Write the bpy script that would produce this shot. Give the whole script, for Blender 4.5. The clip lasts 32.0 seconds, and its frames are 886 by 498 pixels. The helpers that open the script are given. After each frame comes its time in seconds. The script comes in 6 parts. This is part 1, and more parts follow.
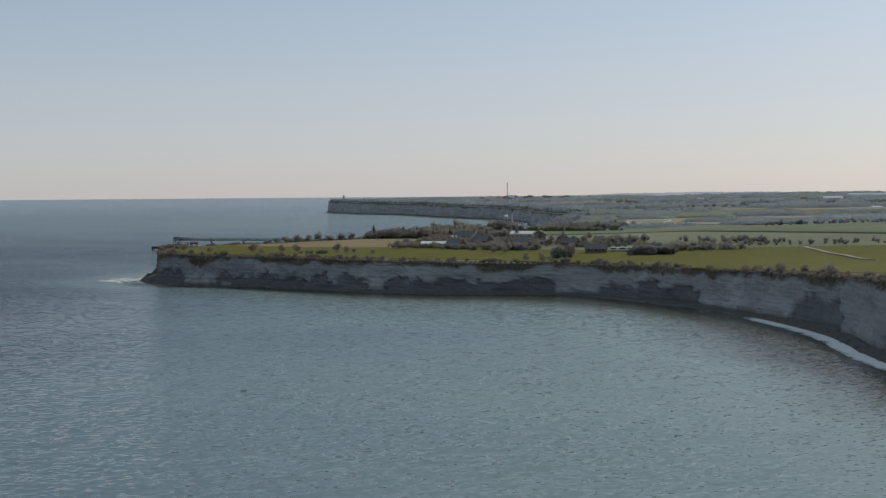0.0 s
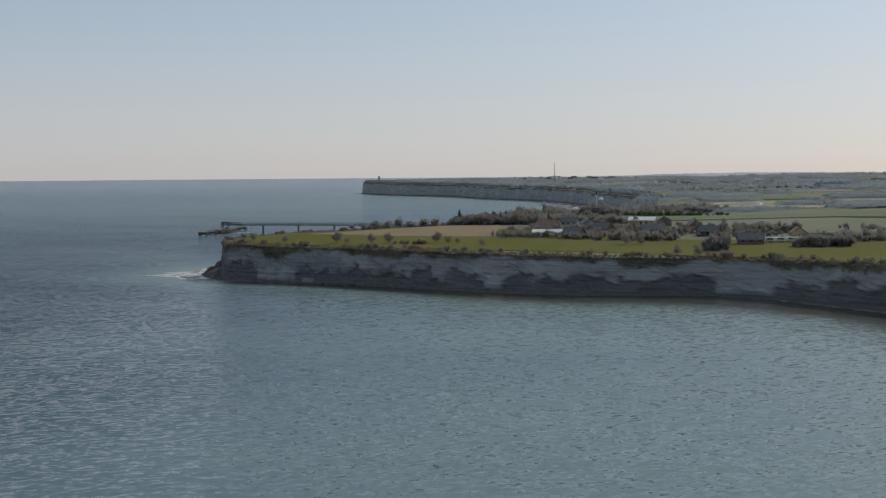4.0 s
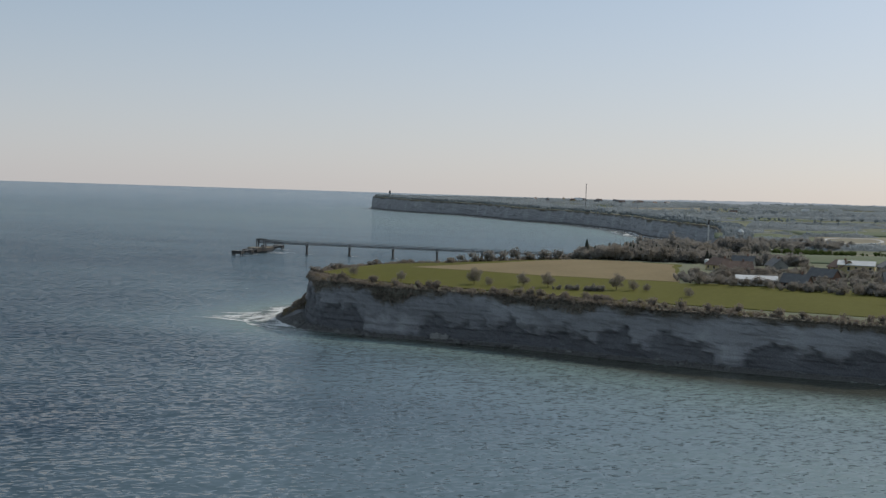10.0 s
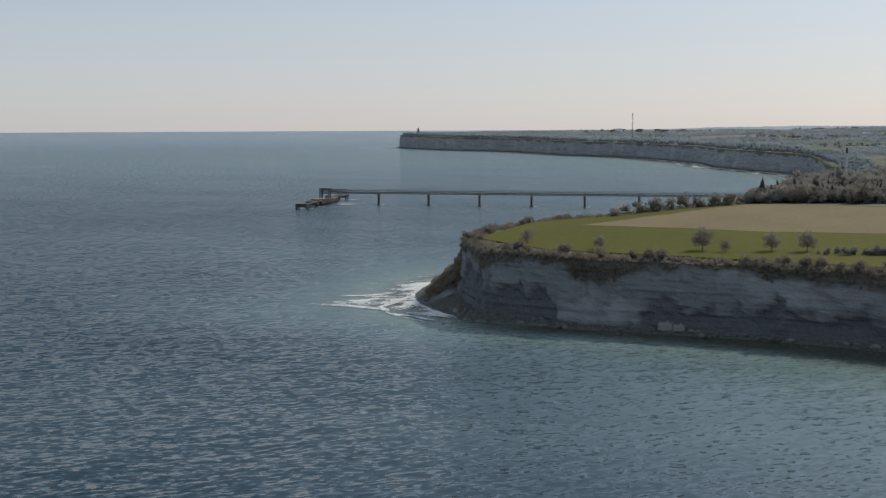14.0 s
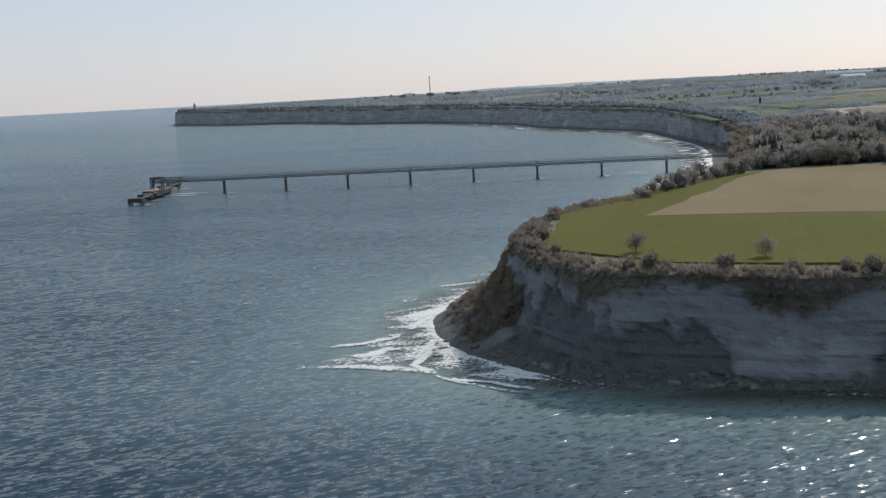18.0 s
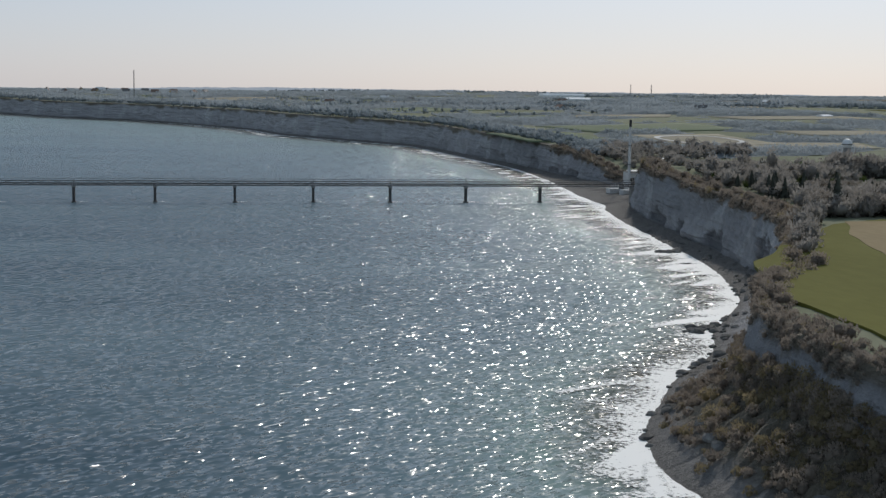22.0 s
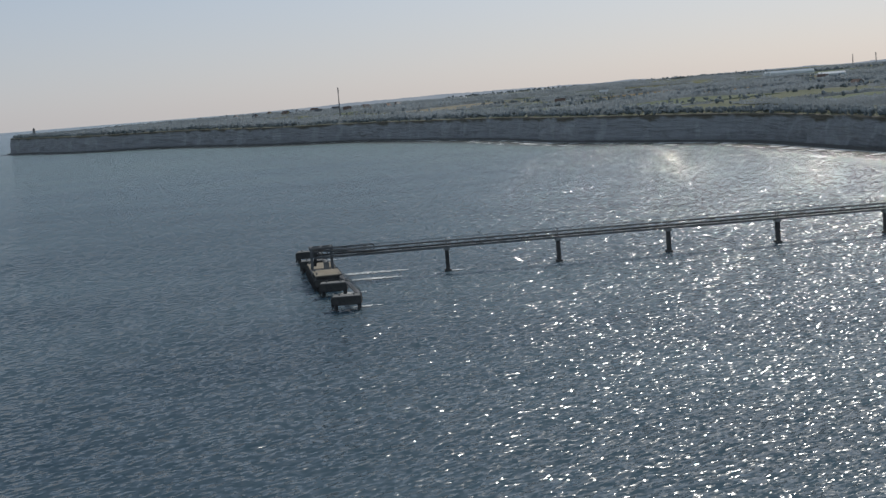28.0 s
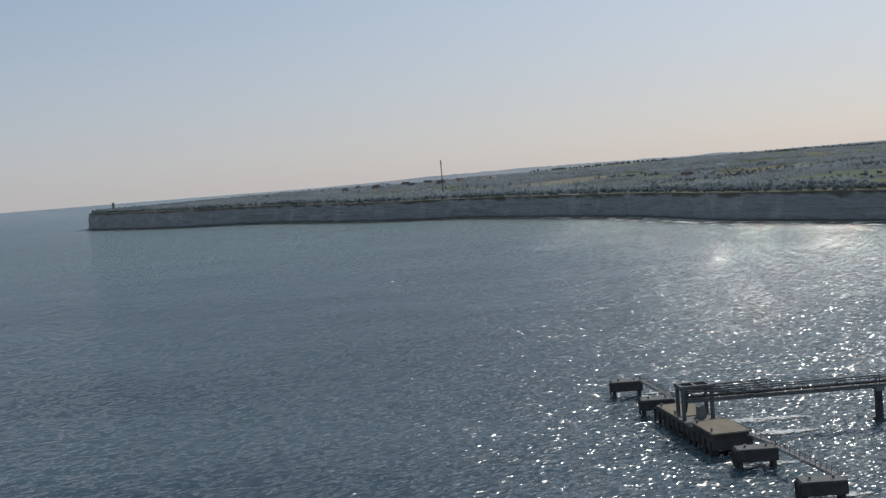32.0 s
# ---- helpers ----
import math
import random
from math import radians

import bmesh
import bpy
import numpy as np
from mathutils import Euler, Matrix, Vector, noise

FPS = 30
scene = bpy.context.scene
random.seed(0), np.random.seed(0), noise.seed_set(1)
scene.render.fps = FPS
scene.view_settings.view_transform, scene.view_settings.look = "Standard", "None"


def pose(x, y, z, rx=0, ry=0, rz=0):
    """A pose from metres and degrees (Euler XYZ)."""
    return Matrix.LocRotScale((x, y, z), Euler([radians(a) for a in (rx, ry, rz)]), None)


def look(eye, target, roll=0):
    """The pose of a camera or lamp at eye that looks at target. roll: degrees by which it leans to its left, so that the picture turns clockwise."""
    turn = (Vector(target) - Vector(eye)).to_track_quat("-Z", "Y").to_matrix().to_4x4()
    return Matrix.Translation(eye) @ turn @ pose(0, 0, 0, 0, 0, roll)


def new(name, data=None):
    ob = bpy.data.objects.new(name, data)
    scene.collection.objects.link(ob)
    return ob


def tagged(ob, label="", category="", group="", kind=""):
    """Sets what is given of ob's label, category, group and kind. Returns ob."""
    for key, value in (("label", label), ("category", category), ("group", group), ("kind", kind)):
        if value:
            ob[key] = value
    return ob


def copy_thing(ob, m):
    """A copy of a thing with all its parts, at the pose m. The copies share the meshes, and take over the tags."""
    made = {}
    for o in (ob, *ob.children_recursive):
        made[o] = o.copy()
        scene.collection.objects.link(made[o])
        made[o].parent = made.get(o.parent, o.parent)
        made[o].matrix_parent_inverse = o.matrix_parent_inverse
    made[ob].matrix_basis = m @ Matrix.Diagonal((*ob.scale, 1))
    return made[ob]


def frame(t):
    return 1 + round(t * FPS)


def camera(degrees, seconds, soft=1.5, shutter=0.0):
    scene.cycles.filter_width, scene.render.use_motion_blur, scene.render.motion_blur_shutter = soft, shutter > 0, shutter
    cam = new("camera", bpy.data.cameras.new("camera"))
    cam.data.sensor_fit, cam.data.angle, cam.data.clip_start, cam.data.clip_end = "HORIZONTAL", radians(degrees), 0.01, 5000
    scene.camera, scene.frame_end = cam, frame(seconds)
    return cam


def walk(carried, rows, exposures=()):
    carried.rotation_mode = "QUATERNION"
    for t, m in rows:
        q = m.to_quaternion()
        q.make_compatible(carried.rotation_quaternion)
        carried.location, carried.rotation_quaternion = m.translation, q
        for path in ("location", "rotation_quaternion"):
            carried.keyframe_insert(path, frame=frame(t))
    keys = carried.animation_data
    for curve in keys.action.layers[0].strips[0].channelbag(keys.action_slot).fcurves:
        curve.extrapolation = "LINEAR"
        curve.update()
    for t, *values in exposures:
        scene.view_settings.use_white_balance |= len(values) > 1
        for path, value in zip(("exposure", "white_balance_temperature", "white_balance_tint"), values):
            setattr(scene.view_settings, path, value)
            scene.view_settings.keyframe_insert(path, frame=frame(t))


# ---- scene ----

# ---------- camera and flight ----------
cam = camera(36.44, 32.0, soft=1.4)


def fly(x, y, z, heading, tilt, bank):
    h, p = radians(heading), radians(tilt)
    way = Vector((math.sin(h) * math.cos(p), math.cos(h) * math.cos(p), math.sin(p)))
    eye = Vector((x, y, z))
    return look(eye, eye + 100 * way, -bank)


# seconds, x, y, height, heading (clockwise from +y), tilt, bank to the right
FLIGHT = [
    (0.0, 571.0, -1222.3, 54.64, -15.281, -2.477, 0.440),
    (0.5, 560.8, -1209.1, 54.64, -14.912, -2.349, 0.442),
    (1.0, 550.6, -1195.8, 54.68, -15.190, -2.536, 0.402),
    (1.5, 540.5, -1182.5, 54.73, -16.094, -2.975, 1.408),
    (2.0, 530.3, -1169.2, 54.76, -16.418, -3.079, 1.808),
    (2.5, 520.2, -1155.8, 54.71, -16.669, -2.378, 1.881),
    (3.0, 510.0, -1142.4, 54.62, -16.555, -1.711, 0.663),
    (3.5, 499.9, -1129.0, 54.40, -16.092, -2.541, 0.085),
    (5.5, 459.3, -1074.9, 53.32, -16.158, -3.755, 1.880),
    (6.0, 449.1, -1061.2, 53.14, -16.274, -3.038, 1.071),
    (6.5, 438.9, -1047.4, 53.10, -16.121, -3.051, 0.637),
    (7.0, 428.7, -1033.6, 53.09, -16.061, -3.379, 0.761),
    (7.5, 418.5, -1019.8, 53.09, -15.896, -3.146, 0.571),
    (8.0, 408.3, -1005.9, 53.09, -15.447, -3.063, 0.120),
    (8.5, 398.1, -992.0, 53.06, -15.295, -2.829, -0.699),
    (9.0, 387.8, -978.1, 53.00, -15.357, -2.737, -0.862),
    (9.5, 377.5, -964.1, 52.91, -15.434, -2.688, -1.276),
    (10.0, 367.1, -950.1, 52.81, -15.345, -2.561, -1.841),
    (10.5, 356.5, -935.9, 52.71, -15.591, -2.669, -2.303),
    (11.0, 345.7, -921.8, 52.61, -15.482, -2.741, -2.668),
    (11.5, 334.8, -907.6, 52.47, -15.289, -2.926, -3.467),
    (12.0, 323.8, -893.3, 52.34, -15.198, -3.726, -2.805),
    (12.5, 312.7, -879.0, 52.25, -15.725, -4.243, -1.677),
    (13.0, 301.5, -864.6, 52.15, -16.171, -4.745, -0.662),
    (13.5, 290.3, -850.2, 52.00, -16.748, -4.630, 0.560),
    (14.0, 279.1, -835.7, 51.82, -15.743, -5.265, 0.255),
    (14.5, 267.9, -821.3, 51.62, -13.571, -5.352, 1.106),
    (16.5, 222.8, -762.5, 50.97, -9.387, -5.886, 1.363),
    (17.0, 211.5, -747.4, 50.89, -7.974, -6.411, 1.467),
    (17.5, 200.2, -732.1, 50.89, -6.231, -6.533, 1.960),
    (18.0, 189.0, -716.6, 50.91, -5.696, -6.832, 3.018),
    (18.5, 177.7, -701.1, 50.91, -5.325, -7.489, 4.193),
    (19.0, 166.5, -685.6, 50.90, -4.978, -7.840, 3.678),
    (19.5, 155.2, -669.9, 50.85, -2.627, -8.504, 2.903),
    (20.0, 144.0, -654.1, 50.81, -1.040, -8.573, 1.229),
    (20.5, 132.9, -638.3, 50.78, -1.417, -6.526, 2.434),
    (21.0, 121.7, -622.6, 50.77, 4.519, -8.007, 0.171),
    (21.6, 108.5, -603.7, 50.77, 7.654, -8.098, -0.919),
    (22.0, 99.7, -591.2, 50.79, 9.072, -6.838, -0.824),
    (22.5, 88.7, -575.7, 50.87, 10.754, -7.984, -0.935),
    (23.0, 77.9, -560.2, 50.99, 11.215, -8.527, -0.090),
    (23.5, 67.2, -544.8, 51.19, 10.495, -8.283, 1.175),
    (24.0, 56.5, -529.4, 51.43, 9.619, -8.080, 3.117),
    (24.5, 45.9, -514.0, 51.70, 7.872, -8.252, 4.583),
    (25.0, 35.3, -498.6, 51.98, 7.232, -8.697, 5.010),
    (25.5, 24.7, -483.1, 52.27, 6.119, -7.674, 5.391),
    (26.0, 14.2, -467.6, 52.58, 2.842, -6.464, 5.786),
    (26.5, 4.2, -451.8, 52.92, 1.501, -6.911, 4.818),
    (28.5, -33.3, -387.3, 54.59, 3.624, -6.335, 4.478),
    (29.0, -42.2, -370.9, 55.12, -0.444, -5.507, 5.534),
    (30.0, -59.8, -338.3, 56.30, 0.240, -3.838, 5.158),
    (30.5, -68.4, -322.0, 56.89, 0.292, -4.318, 4.626),
    (31.0, -76.9, -305.7, 57.48, 0.184, -4.842, 4.431),
    (31.5, -85.3, -289.4, 58.10, 1.305, -4.039, 4.113),
    (32.0, -93.7, -273.1, 58.75, 1.341, -3.394, 4.484),
]
walk(cam, [(r[0], fly(*r[1:])) for r in FLIGHT],
     exposures=[(0.0, 0.24, 6580, 10), (9.0, 0.26, 6580, 10), (13.0, 0.33, 6560, 10), (17.5, 0.48, 6440, 11), (19.3, 0.58, 6360, 12), (20.3, 0.53, 6320, 12), (22.0, 0.27, 6280, 11), (24.0, 0.18, 6270, 11), (32.0, 0.03, 6310, 10.5)])

# ---------- sky and sun ----------
SUN_AZ, SUN_EL = 27.0, 36.0
world = bpy.data.worlds.new("hazy_sky")
scene.world = world
world.use_nodes = True
wn = world.node_tree
sky = wn.nodes.new("ShaderNodeTexSky")
sky.sky_type = "NISHITA"
sky.sun_disc = False
sky.sun_elevation = radians(SUN_EL)
sky.sun_rotation = radians(SUN_AZ)
sky.altitude = 50
sky.air_density, sky.dust_density, sky.ozone_density = 0.6, 1.0, 1.5
wn.nodes["Background"].inputs[1].default_value = 0.084
# a milky haze over the clear sky, thickest towards the horizon
coord = wn.nodes.new("ShaderNodeTexCoord")
split = wn.nodes.new("ShaderNodeSeparateXYZ")
wn.links.new(coord.outputs["Generated"], split.inputs[0])
veil = wn.nodes.new("ShaderNodeMix")
veil.data_type = "RGBA"
thick = wn.nodes.new("ShaderNodeMapRange")
thick.interpolation_type = "SMOOTHSTEP"
thick.inputs["From Min"].default_value, thick.inputs["From Max"].default_value = -0.01, 0.20
thick.inputs["To Min"].default_value, thick.inputs["To Max"].default_value = 0.76, 0.46
wn.links.new(split.outputs["Z"], thick.inputs["Value"])
wn.links.new(thick.outputs[0], veil.inputs["Factor"])
tone = wn.nodes.new("ShaderNodeValToRGB")
tone.color_ramp.elements[0].color = (0.545, 0.532, 0.545, 1)
tone.color_ramp.elements[1].position = 0.16
tone.color_ramp.elements[1].color = (0.405, 0.50, 0.545, 1)
wn.links.new(split.outputs["Z"], tone.inputs[0])
bright = wn.nodes.new("ShaderNodeVectorMath")
bright.operation = "SCALE"
bright.inputs["Scale"].default_value = 10.0
wn.links.new(tone.outputs[0], bright.inputs[0])
wn.links.new(bright.outputs[0], veil.inputs["B"])
wn.links.new(sky.outputs[0], veil.inputs["A"])
wn.links.new(veil.outputs["Result"], wn.nodes["Background"].inputs[0])
lamp = bpy.data.lights.new("sun", "SUN")
lamp.energy, lamp.angle, lamp.color = 1.8, radians(0.6), (1.0, 0.93, 0.82)
sun = new("sun", lamp)
az, el = radians(SUN_AZ), radians(SUN_EL)
TO_SUN = Vector((math.sin(az) * math.cos(el), math.cos(az) * math.cos(el), math.sin(el)))
sun.matrix_world = look((0, 0, 300), Vector((0, 0, 300)) - TO_SUN * 10)


# ---------- materials ----------
def material(name):
    m = bpy.data.materials.new(name)
    m.use_nodes = True
    nt = m.node_tree
    return m, nt, nt.nodes["Principled BSDF"]


def node(nt, kind, **values):
    n = nt.nodes.new(kind)
    for k, v in values.items():
        n.inputs[k].default_value = v
    return n


def noise_tex(nt, scale, detail=4.0, rough=0.55, stretch=(1, 1, 1), coord="Object"):
    tc = nt.nodes.new("ShaderNodeTexCoord")
    mp = nt.nodes.new("ShaderNodeMapping")
    mp.inputs["Scale"].default_value = stretch
    n = node(nt, "ShaderNodeTexNoise", Scale=scale, Detail=detail, Roughness=rough)
    nt.links.new(tc.outputs[coord], mp.inputs[0])
    nt.links.new(mp.outputs[0], n.inputs["Vector"])
    return n.outputs[0]


def ramp(nt, fac, stops):
    r = nt.nodes.new("ShaderNodeValToRGB")
    while len(r.color_ramp.elements) < len(stops):
        r.color_ramp.elements.new(0.5)
    for e, (p, c) in zip(r.color_ramp.elements, stops):
        e.position, e.color = p, (*c, 1)
    nt.links.new(fac, r.inputs[0])
    return r.outputs[0]


def mix(nt, fac, a, b, mode="MIX"):
    n = nt.nodes.new("ShaderNodeMix")
    n.data_type, n.blend_type = "RGBA", mode
    for sock, v in ((n.inputs["Factor"], fac), (n.inputs["A"], a), (n.inputs["B"], b)):
        if isinstance(v, bpy.types.NodeSocket):
            nt.links.new(v, sock)
        elif isinstance(v, (int, float)):
            sock.default_value = v
        else:
            sock.default_value = (*v, 1)
    return n.outputs["Result"]


def sums(nt, op, a, b):
    n = nt.nodes.new("ShaderNodeMath")
    n.operation = op
    for sock, v in ((n.inputs[0], a), (n.inputs[1], b)):
        if isinstance(v, bpy.types.NodeSocket):
            nt.links.new(v, sock)
        else:
            sock.default_value = v
    return n.outputs[0]


def bump(nt, bsdf, height, strength, distance):
    b = node(nt, "ShaderNodeBump", Strength=strength, Distance=distance)
    nt.links.new(height, b.inputs["Height"])
    nt.links.new(b.outputs[0], bsdf.inputs["Normal"])
    return b


def surface(name, low, high, scale, fine, rough=0.85, bump_m=0.0, metal=0.0, stretch=(1, 1, 1), island=0.0, thin=0.0):
    """Two scales of variation between two real colours, and a little relief."""
    m, nt, bs = material(name)
    big = noise_tex(nt, scale, 4, 0.6, stretch)
    small = noise_tex(nt, fine, 5, 0.65, stretch)
    f = sums(nt, "ADD", sums(nt, "MULTIPLY", big, 0.6), sums(nt, "MULTIPLY", small, 0.4))
    col = ramp(nt, f, [(0.34, low), (0.66, high)])
    if island:
        g = nt.nodes.new("ShaderNodeNewGeometry")
        oi = nt.nodes.new("ShaderNodeObjectInfo")
        r = sums(nt, "ADD", sums(nt, "MULTIPLY", g.outputs["Random Per Island"], 0.5), sums(nt, "MULTIPLY", oi.outputs["Random"], 0.5))
        r = sums(nt, "ADD", sums(nt, "MULTIPLY", r, island), 1 - island / 2)
        hsv = nt.nodes.new("ShaderNodeHueSaturation")
        nt.links.new(col, hsv.inputs["Color"])
        nt.links.new(r, hsv.inputs["Value"])
        col = hsv.outputs[0]
    nt.links.new(col, bs.inputs["Base Color"])
    bs.inputs["Roughness"].default_value = rough
    bs.inputs["Specular IOR Level"].default_value = 0.05 if rough >= 0.85 else 0.4
    bs.inputs["Metallic"].default_value = metal
    if bump_m:
        bump(nt, bs, small, 1.0, bump_m)
    if thin:
        # fine twigs and leaves let part of the light through
        tl = nt.nodes.new("ShaderNodeBsdfTranslucent")
        nt.links.new(col, tl.inputs["Color"])
        ms = nt.nodes.new("ShaderNodeMixShader")
        ms.inputs[0].default_value = thin
        nt.links.new(bs.outputs[0], ms.inputs[1])
        nt.links.new(tl.outputs[0], ms.inputs[2])
        nt.links.new(ms.outputs[0], nt.nodes["Material Output"].inputs["Surface"])
    return m


def sea_material():
    m, nt, bs = material("sea_water")
    at = nt.nodes.new("ShaderNodeAttribute")
    at.attribute_name = "chalk_and_haze"
    patch = noise_tex(nt, 0.006, 3, 0.6, (1, 2.0, 1))
    f = sums(nt, "ADD", at.outputs["Fac"], sums(nt, "MULTIPLY", sums(nt, "SUBTRACT", patch, 0.5), 0.35))
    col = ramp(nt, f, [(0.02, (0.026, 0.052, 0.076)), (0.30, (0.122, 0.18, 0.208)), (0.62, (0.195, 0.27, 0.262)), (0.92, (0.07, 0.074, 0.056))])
    body = nt.nodes.new("ShaderNodeBsdfDiffuse")
    gloss = node(nt, "ShaderNodeBsdfGlossy", Roughness=0.07)
    nt.links.new(col, body.inputs["Color"])
    # wind waves: the tilt of the water's facets. Ripples and short chop lean every way;
    # the crests of longer waves show steep narrow fronts that face down the wind
    tc = nt.nodes.new("ShaderNodeTexCoord")

    def vec(op, a, b):
        n = nt.nodes.new("ShaderNodeVectorMath")
        n.operation = op
        for sock, v in ((n.inputs[0], a), (n.inputs[1], b)):
            if isinstance(v, bpy.types.NodeSocket):
                nt.links.new(v, sock)
            else:
                sock.default_value = v
        return n.outputs[0]

    def ripple(scale, stretch, facets=False):
        mp = nt.nodes.new("ShaderNodeMapping")
        mp.vector_type = "TEXTURE"
        mp.inputs["Rotation"].default_value = (0, 0, radians(37))
        mp.inputs["Scale"].default_value = (1 / stretch, 1, 1)
        n = node(nt, "ShaderNodeTexVoronoi", Scale=scale) if facets else node(nt, "ShaderNodeTexNoise", Scale=scale, Detail=1.0, Roughness=0.5)
        nt.links.new(tc.outputs["Object"], mp.inputs[0])
        nt.links.new(mp.outputs[0], n.inputs["Vector"])
        return n

    tilt = None
    for scale, gain, stretch, facets in ((1.9, 0.51, 0.48, True), (0.74, 0.93, 0.5, False)):
        off = vec("MULTIPLY", vec("SUBTRACT", ripple(scale, stretch, facets).outputs["Color"], (0.5, 0.5, 0.5)), (gain, gain, 0))
        tilt = off if tilt is None else vec("ADD", tilt, off)
    for scale, gain, stretch in ((0.5, 0.25, 0.38), (0.15, 0.12, 0.33)):
        front = ramp(nt, ripple(scale, stretch).outputs[0], [(0.52, (0, 0, 0)), (0.68, (1, 1, 1))])
        tilt = vec("ADD", tilt, vec("MULTIPLY", front, (0.57 * gain, -0.82 * gain, 0)))
    # calmer water in the lee of the headland and far out
    lee = nt.nodes.new("ShaderNodeAttribute")
    lee.attribute_name = "lee"
    offing = nt.nodes.new("ShaderNodeAttribute")
    offing.attribute_name = "offing"
    lean = nt.nodes.new("ShaderNodeVectorMath")
    nt.links.new(tilt, lean.inputs[0])
    lean.inputs[1].default_value = (0, -0.06, 0)
    calm = nt.nodes.new("ShaderNodeVectorMath")
    calm.operation = "SCALE"
    nt.links.new(lean.outputs[0], calm.inputs[0])
    nt.links.new(sums(nt, "SUBTRACT", 1.0, sums(nt, "MULTIPLY", lee.outputs["Fac"], 0.74)), calm.inputs["Scale"])
    up = nt.nodes.new("ShaderNodeVectorMath")
    nt.links.new(calm.outputs[0], up.inputs[0])
    up.inputs[1].default_value = (0, 0, 1)
    nm = nt.nodes.new("ShaderNodeVectorMath")
    nm.operation = "NORMALIZE"
    nt.links.new(up.outputs[0], nm.inputs[0])
    nt.links.new(nm.outputs[0], gloss.inputs["Normal"])
    fr = node(nt, "ShaderNodeFresnel", IOR=1.33)
    nt.links.new(nm.outputs[0], fr.inputs["Normal"])
    # facets that lean far away hide behind the crests, so none mirrors the whole sky
    f = sums(nt, "MULTIPLY", sums(nt, "MINIMUM", fr.outputs[0], sums(nt, "ADD", 0.40, sums(nt, "MULTIPLY", sums(nt, "MAXIMUM", lee.outputs["Fac"], offing.outputs["Fac"]), 0.36))), 0.97)
    ms = nt.nodes.new("ShaderNodeMixShader")
    nt.links.new(f, ms.inputs[0])
    nt.links.new(body.outputs[0], ms.inputs[1])
    # the finest ripples blur part of what is mirrored
    blur = node(nt, "ShaderNodeBsdfGlossy", Roughness=0.22)
    nt.links.new(nm.outputs[0], blur.inputs["Normal"])
    both = nt.nodes.new("ShaderNodeMixShader")
    both.inputs[0].default_value = 0.22
    nt.links.new(gloss.outputs[0], both.inputs[1])
    nt.links.new(blur.outputs[0], both.inputs[2])
    nt.links.new(both.outputs[0], ms.inputs[2])
    nt.links.new(ms.outputs[0], nt.nodes["Material Output"].inputs["Surface"])
    return m


def chalk_material():
    m, nt, bs = material("chalk_cliff")
    strata = noise_tex(nt, 0.5, 4, 0.6, (0.12, 0.12, 1.6))
    patch = noise_tex(nt, 0.06, 7, 0.66, (1, 1, 1.5))
    streak = noise_tex(nt, 0.35, 4, 0.6, (1, 1, 0.18))
    grain = noise_tex(nt, 2.2, 5, 0.7, (1, 1, 1.3))
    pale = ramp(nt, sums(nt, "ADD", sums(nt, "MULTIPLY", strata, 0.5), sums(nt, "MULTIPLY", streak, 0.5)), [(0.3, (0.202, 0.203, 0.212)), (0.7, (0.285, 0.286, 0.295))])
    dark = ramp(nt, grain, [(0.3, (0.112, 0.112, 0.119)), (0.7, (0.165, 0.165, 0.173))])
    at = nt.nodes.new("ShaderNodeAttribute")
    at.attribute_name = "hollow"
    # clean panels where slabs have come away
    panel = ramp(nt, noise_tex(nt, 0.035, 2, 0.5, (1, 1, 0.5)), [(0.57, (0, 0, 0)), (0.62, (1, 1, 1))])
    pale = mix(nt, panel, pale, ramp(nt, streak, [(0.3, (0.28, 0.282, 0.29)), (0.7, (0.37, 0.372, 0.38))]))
    # painted overhang shade and dark weathered chalk in the hollows, ragged above; blotches elsewhere
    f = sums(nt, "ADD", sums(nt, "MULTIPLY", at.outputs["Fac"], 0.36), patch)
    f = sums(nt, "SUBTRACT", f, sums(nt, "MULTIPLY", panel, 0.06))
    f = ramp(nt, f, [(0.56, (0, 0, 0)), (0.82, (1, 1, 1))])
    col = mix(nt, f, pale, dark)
    # fresh chalk on falls and slabs; elsewhere distance haze put into the colour
    fresh = nt.nodes.new("ShaderNodeAttribute")
    fresh.attribute_name = "fresh_and_haze"
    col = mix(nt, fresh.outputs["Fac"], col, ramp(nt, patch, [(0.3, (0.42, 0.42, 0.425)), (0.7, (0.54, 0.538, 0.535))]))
    grains = ramp(nt, grain, [(0.3, (0.8, 0.8, 0.8)), (0.7, (1.1, 1.1, 1.1))])
    col = mix(nt, 1.0, col, grains, "MULTIPLY")
    # shingle and soil
    sh = nt.nodes.new("ShaderNodeAttribute")
    sh.attribute_name = "shingle"
    stones = noise_tex(nt, 1.6, 5, 0.75)
    shingle = ramp(nt, stones, [(0.35, (0.055, 0.053, 0.05)), (0.65, (0.165, 0.157, 0.145))])
    col = mix(nt, sh.outputs["Fac"], col, shingle)
    tf = nt.nodes.new("ShaderNodeAttribute")
    tf.attribute_name = "turf"
    turf = ramp(nt, grain, [(0.3, (0.09, 0.08, 0.062)), (0.7, (0.16, 0.14, 0.105))])
    col = mix(nt, tf.outputs["Fac"], col, turf)
    nt.links.new(col, bs.inputs["Base Color"])
    bs.inputs["Roughness"].default_value = 0.95
    bump(nt, bs, sums(nt, "ADD", grain, strata), 1.0, 0.45)
    return m


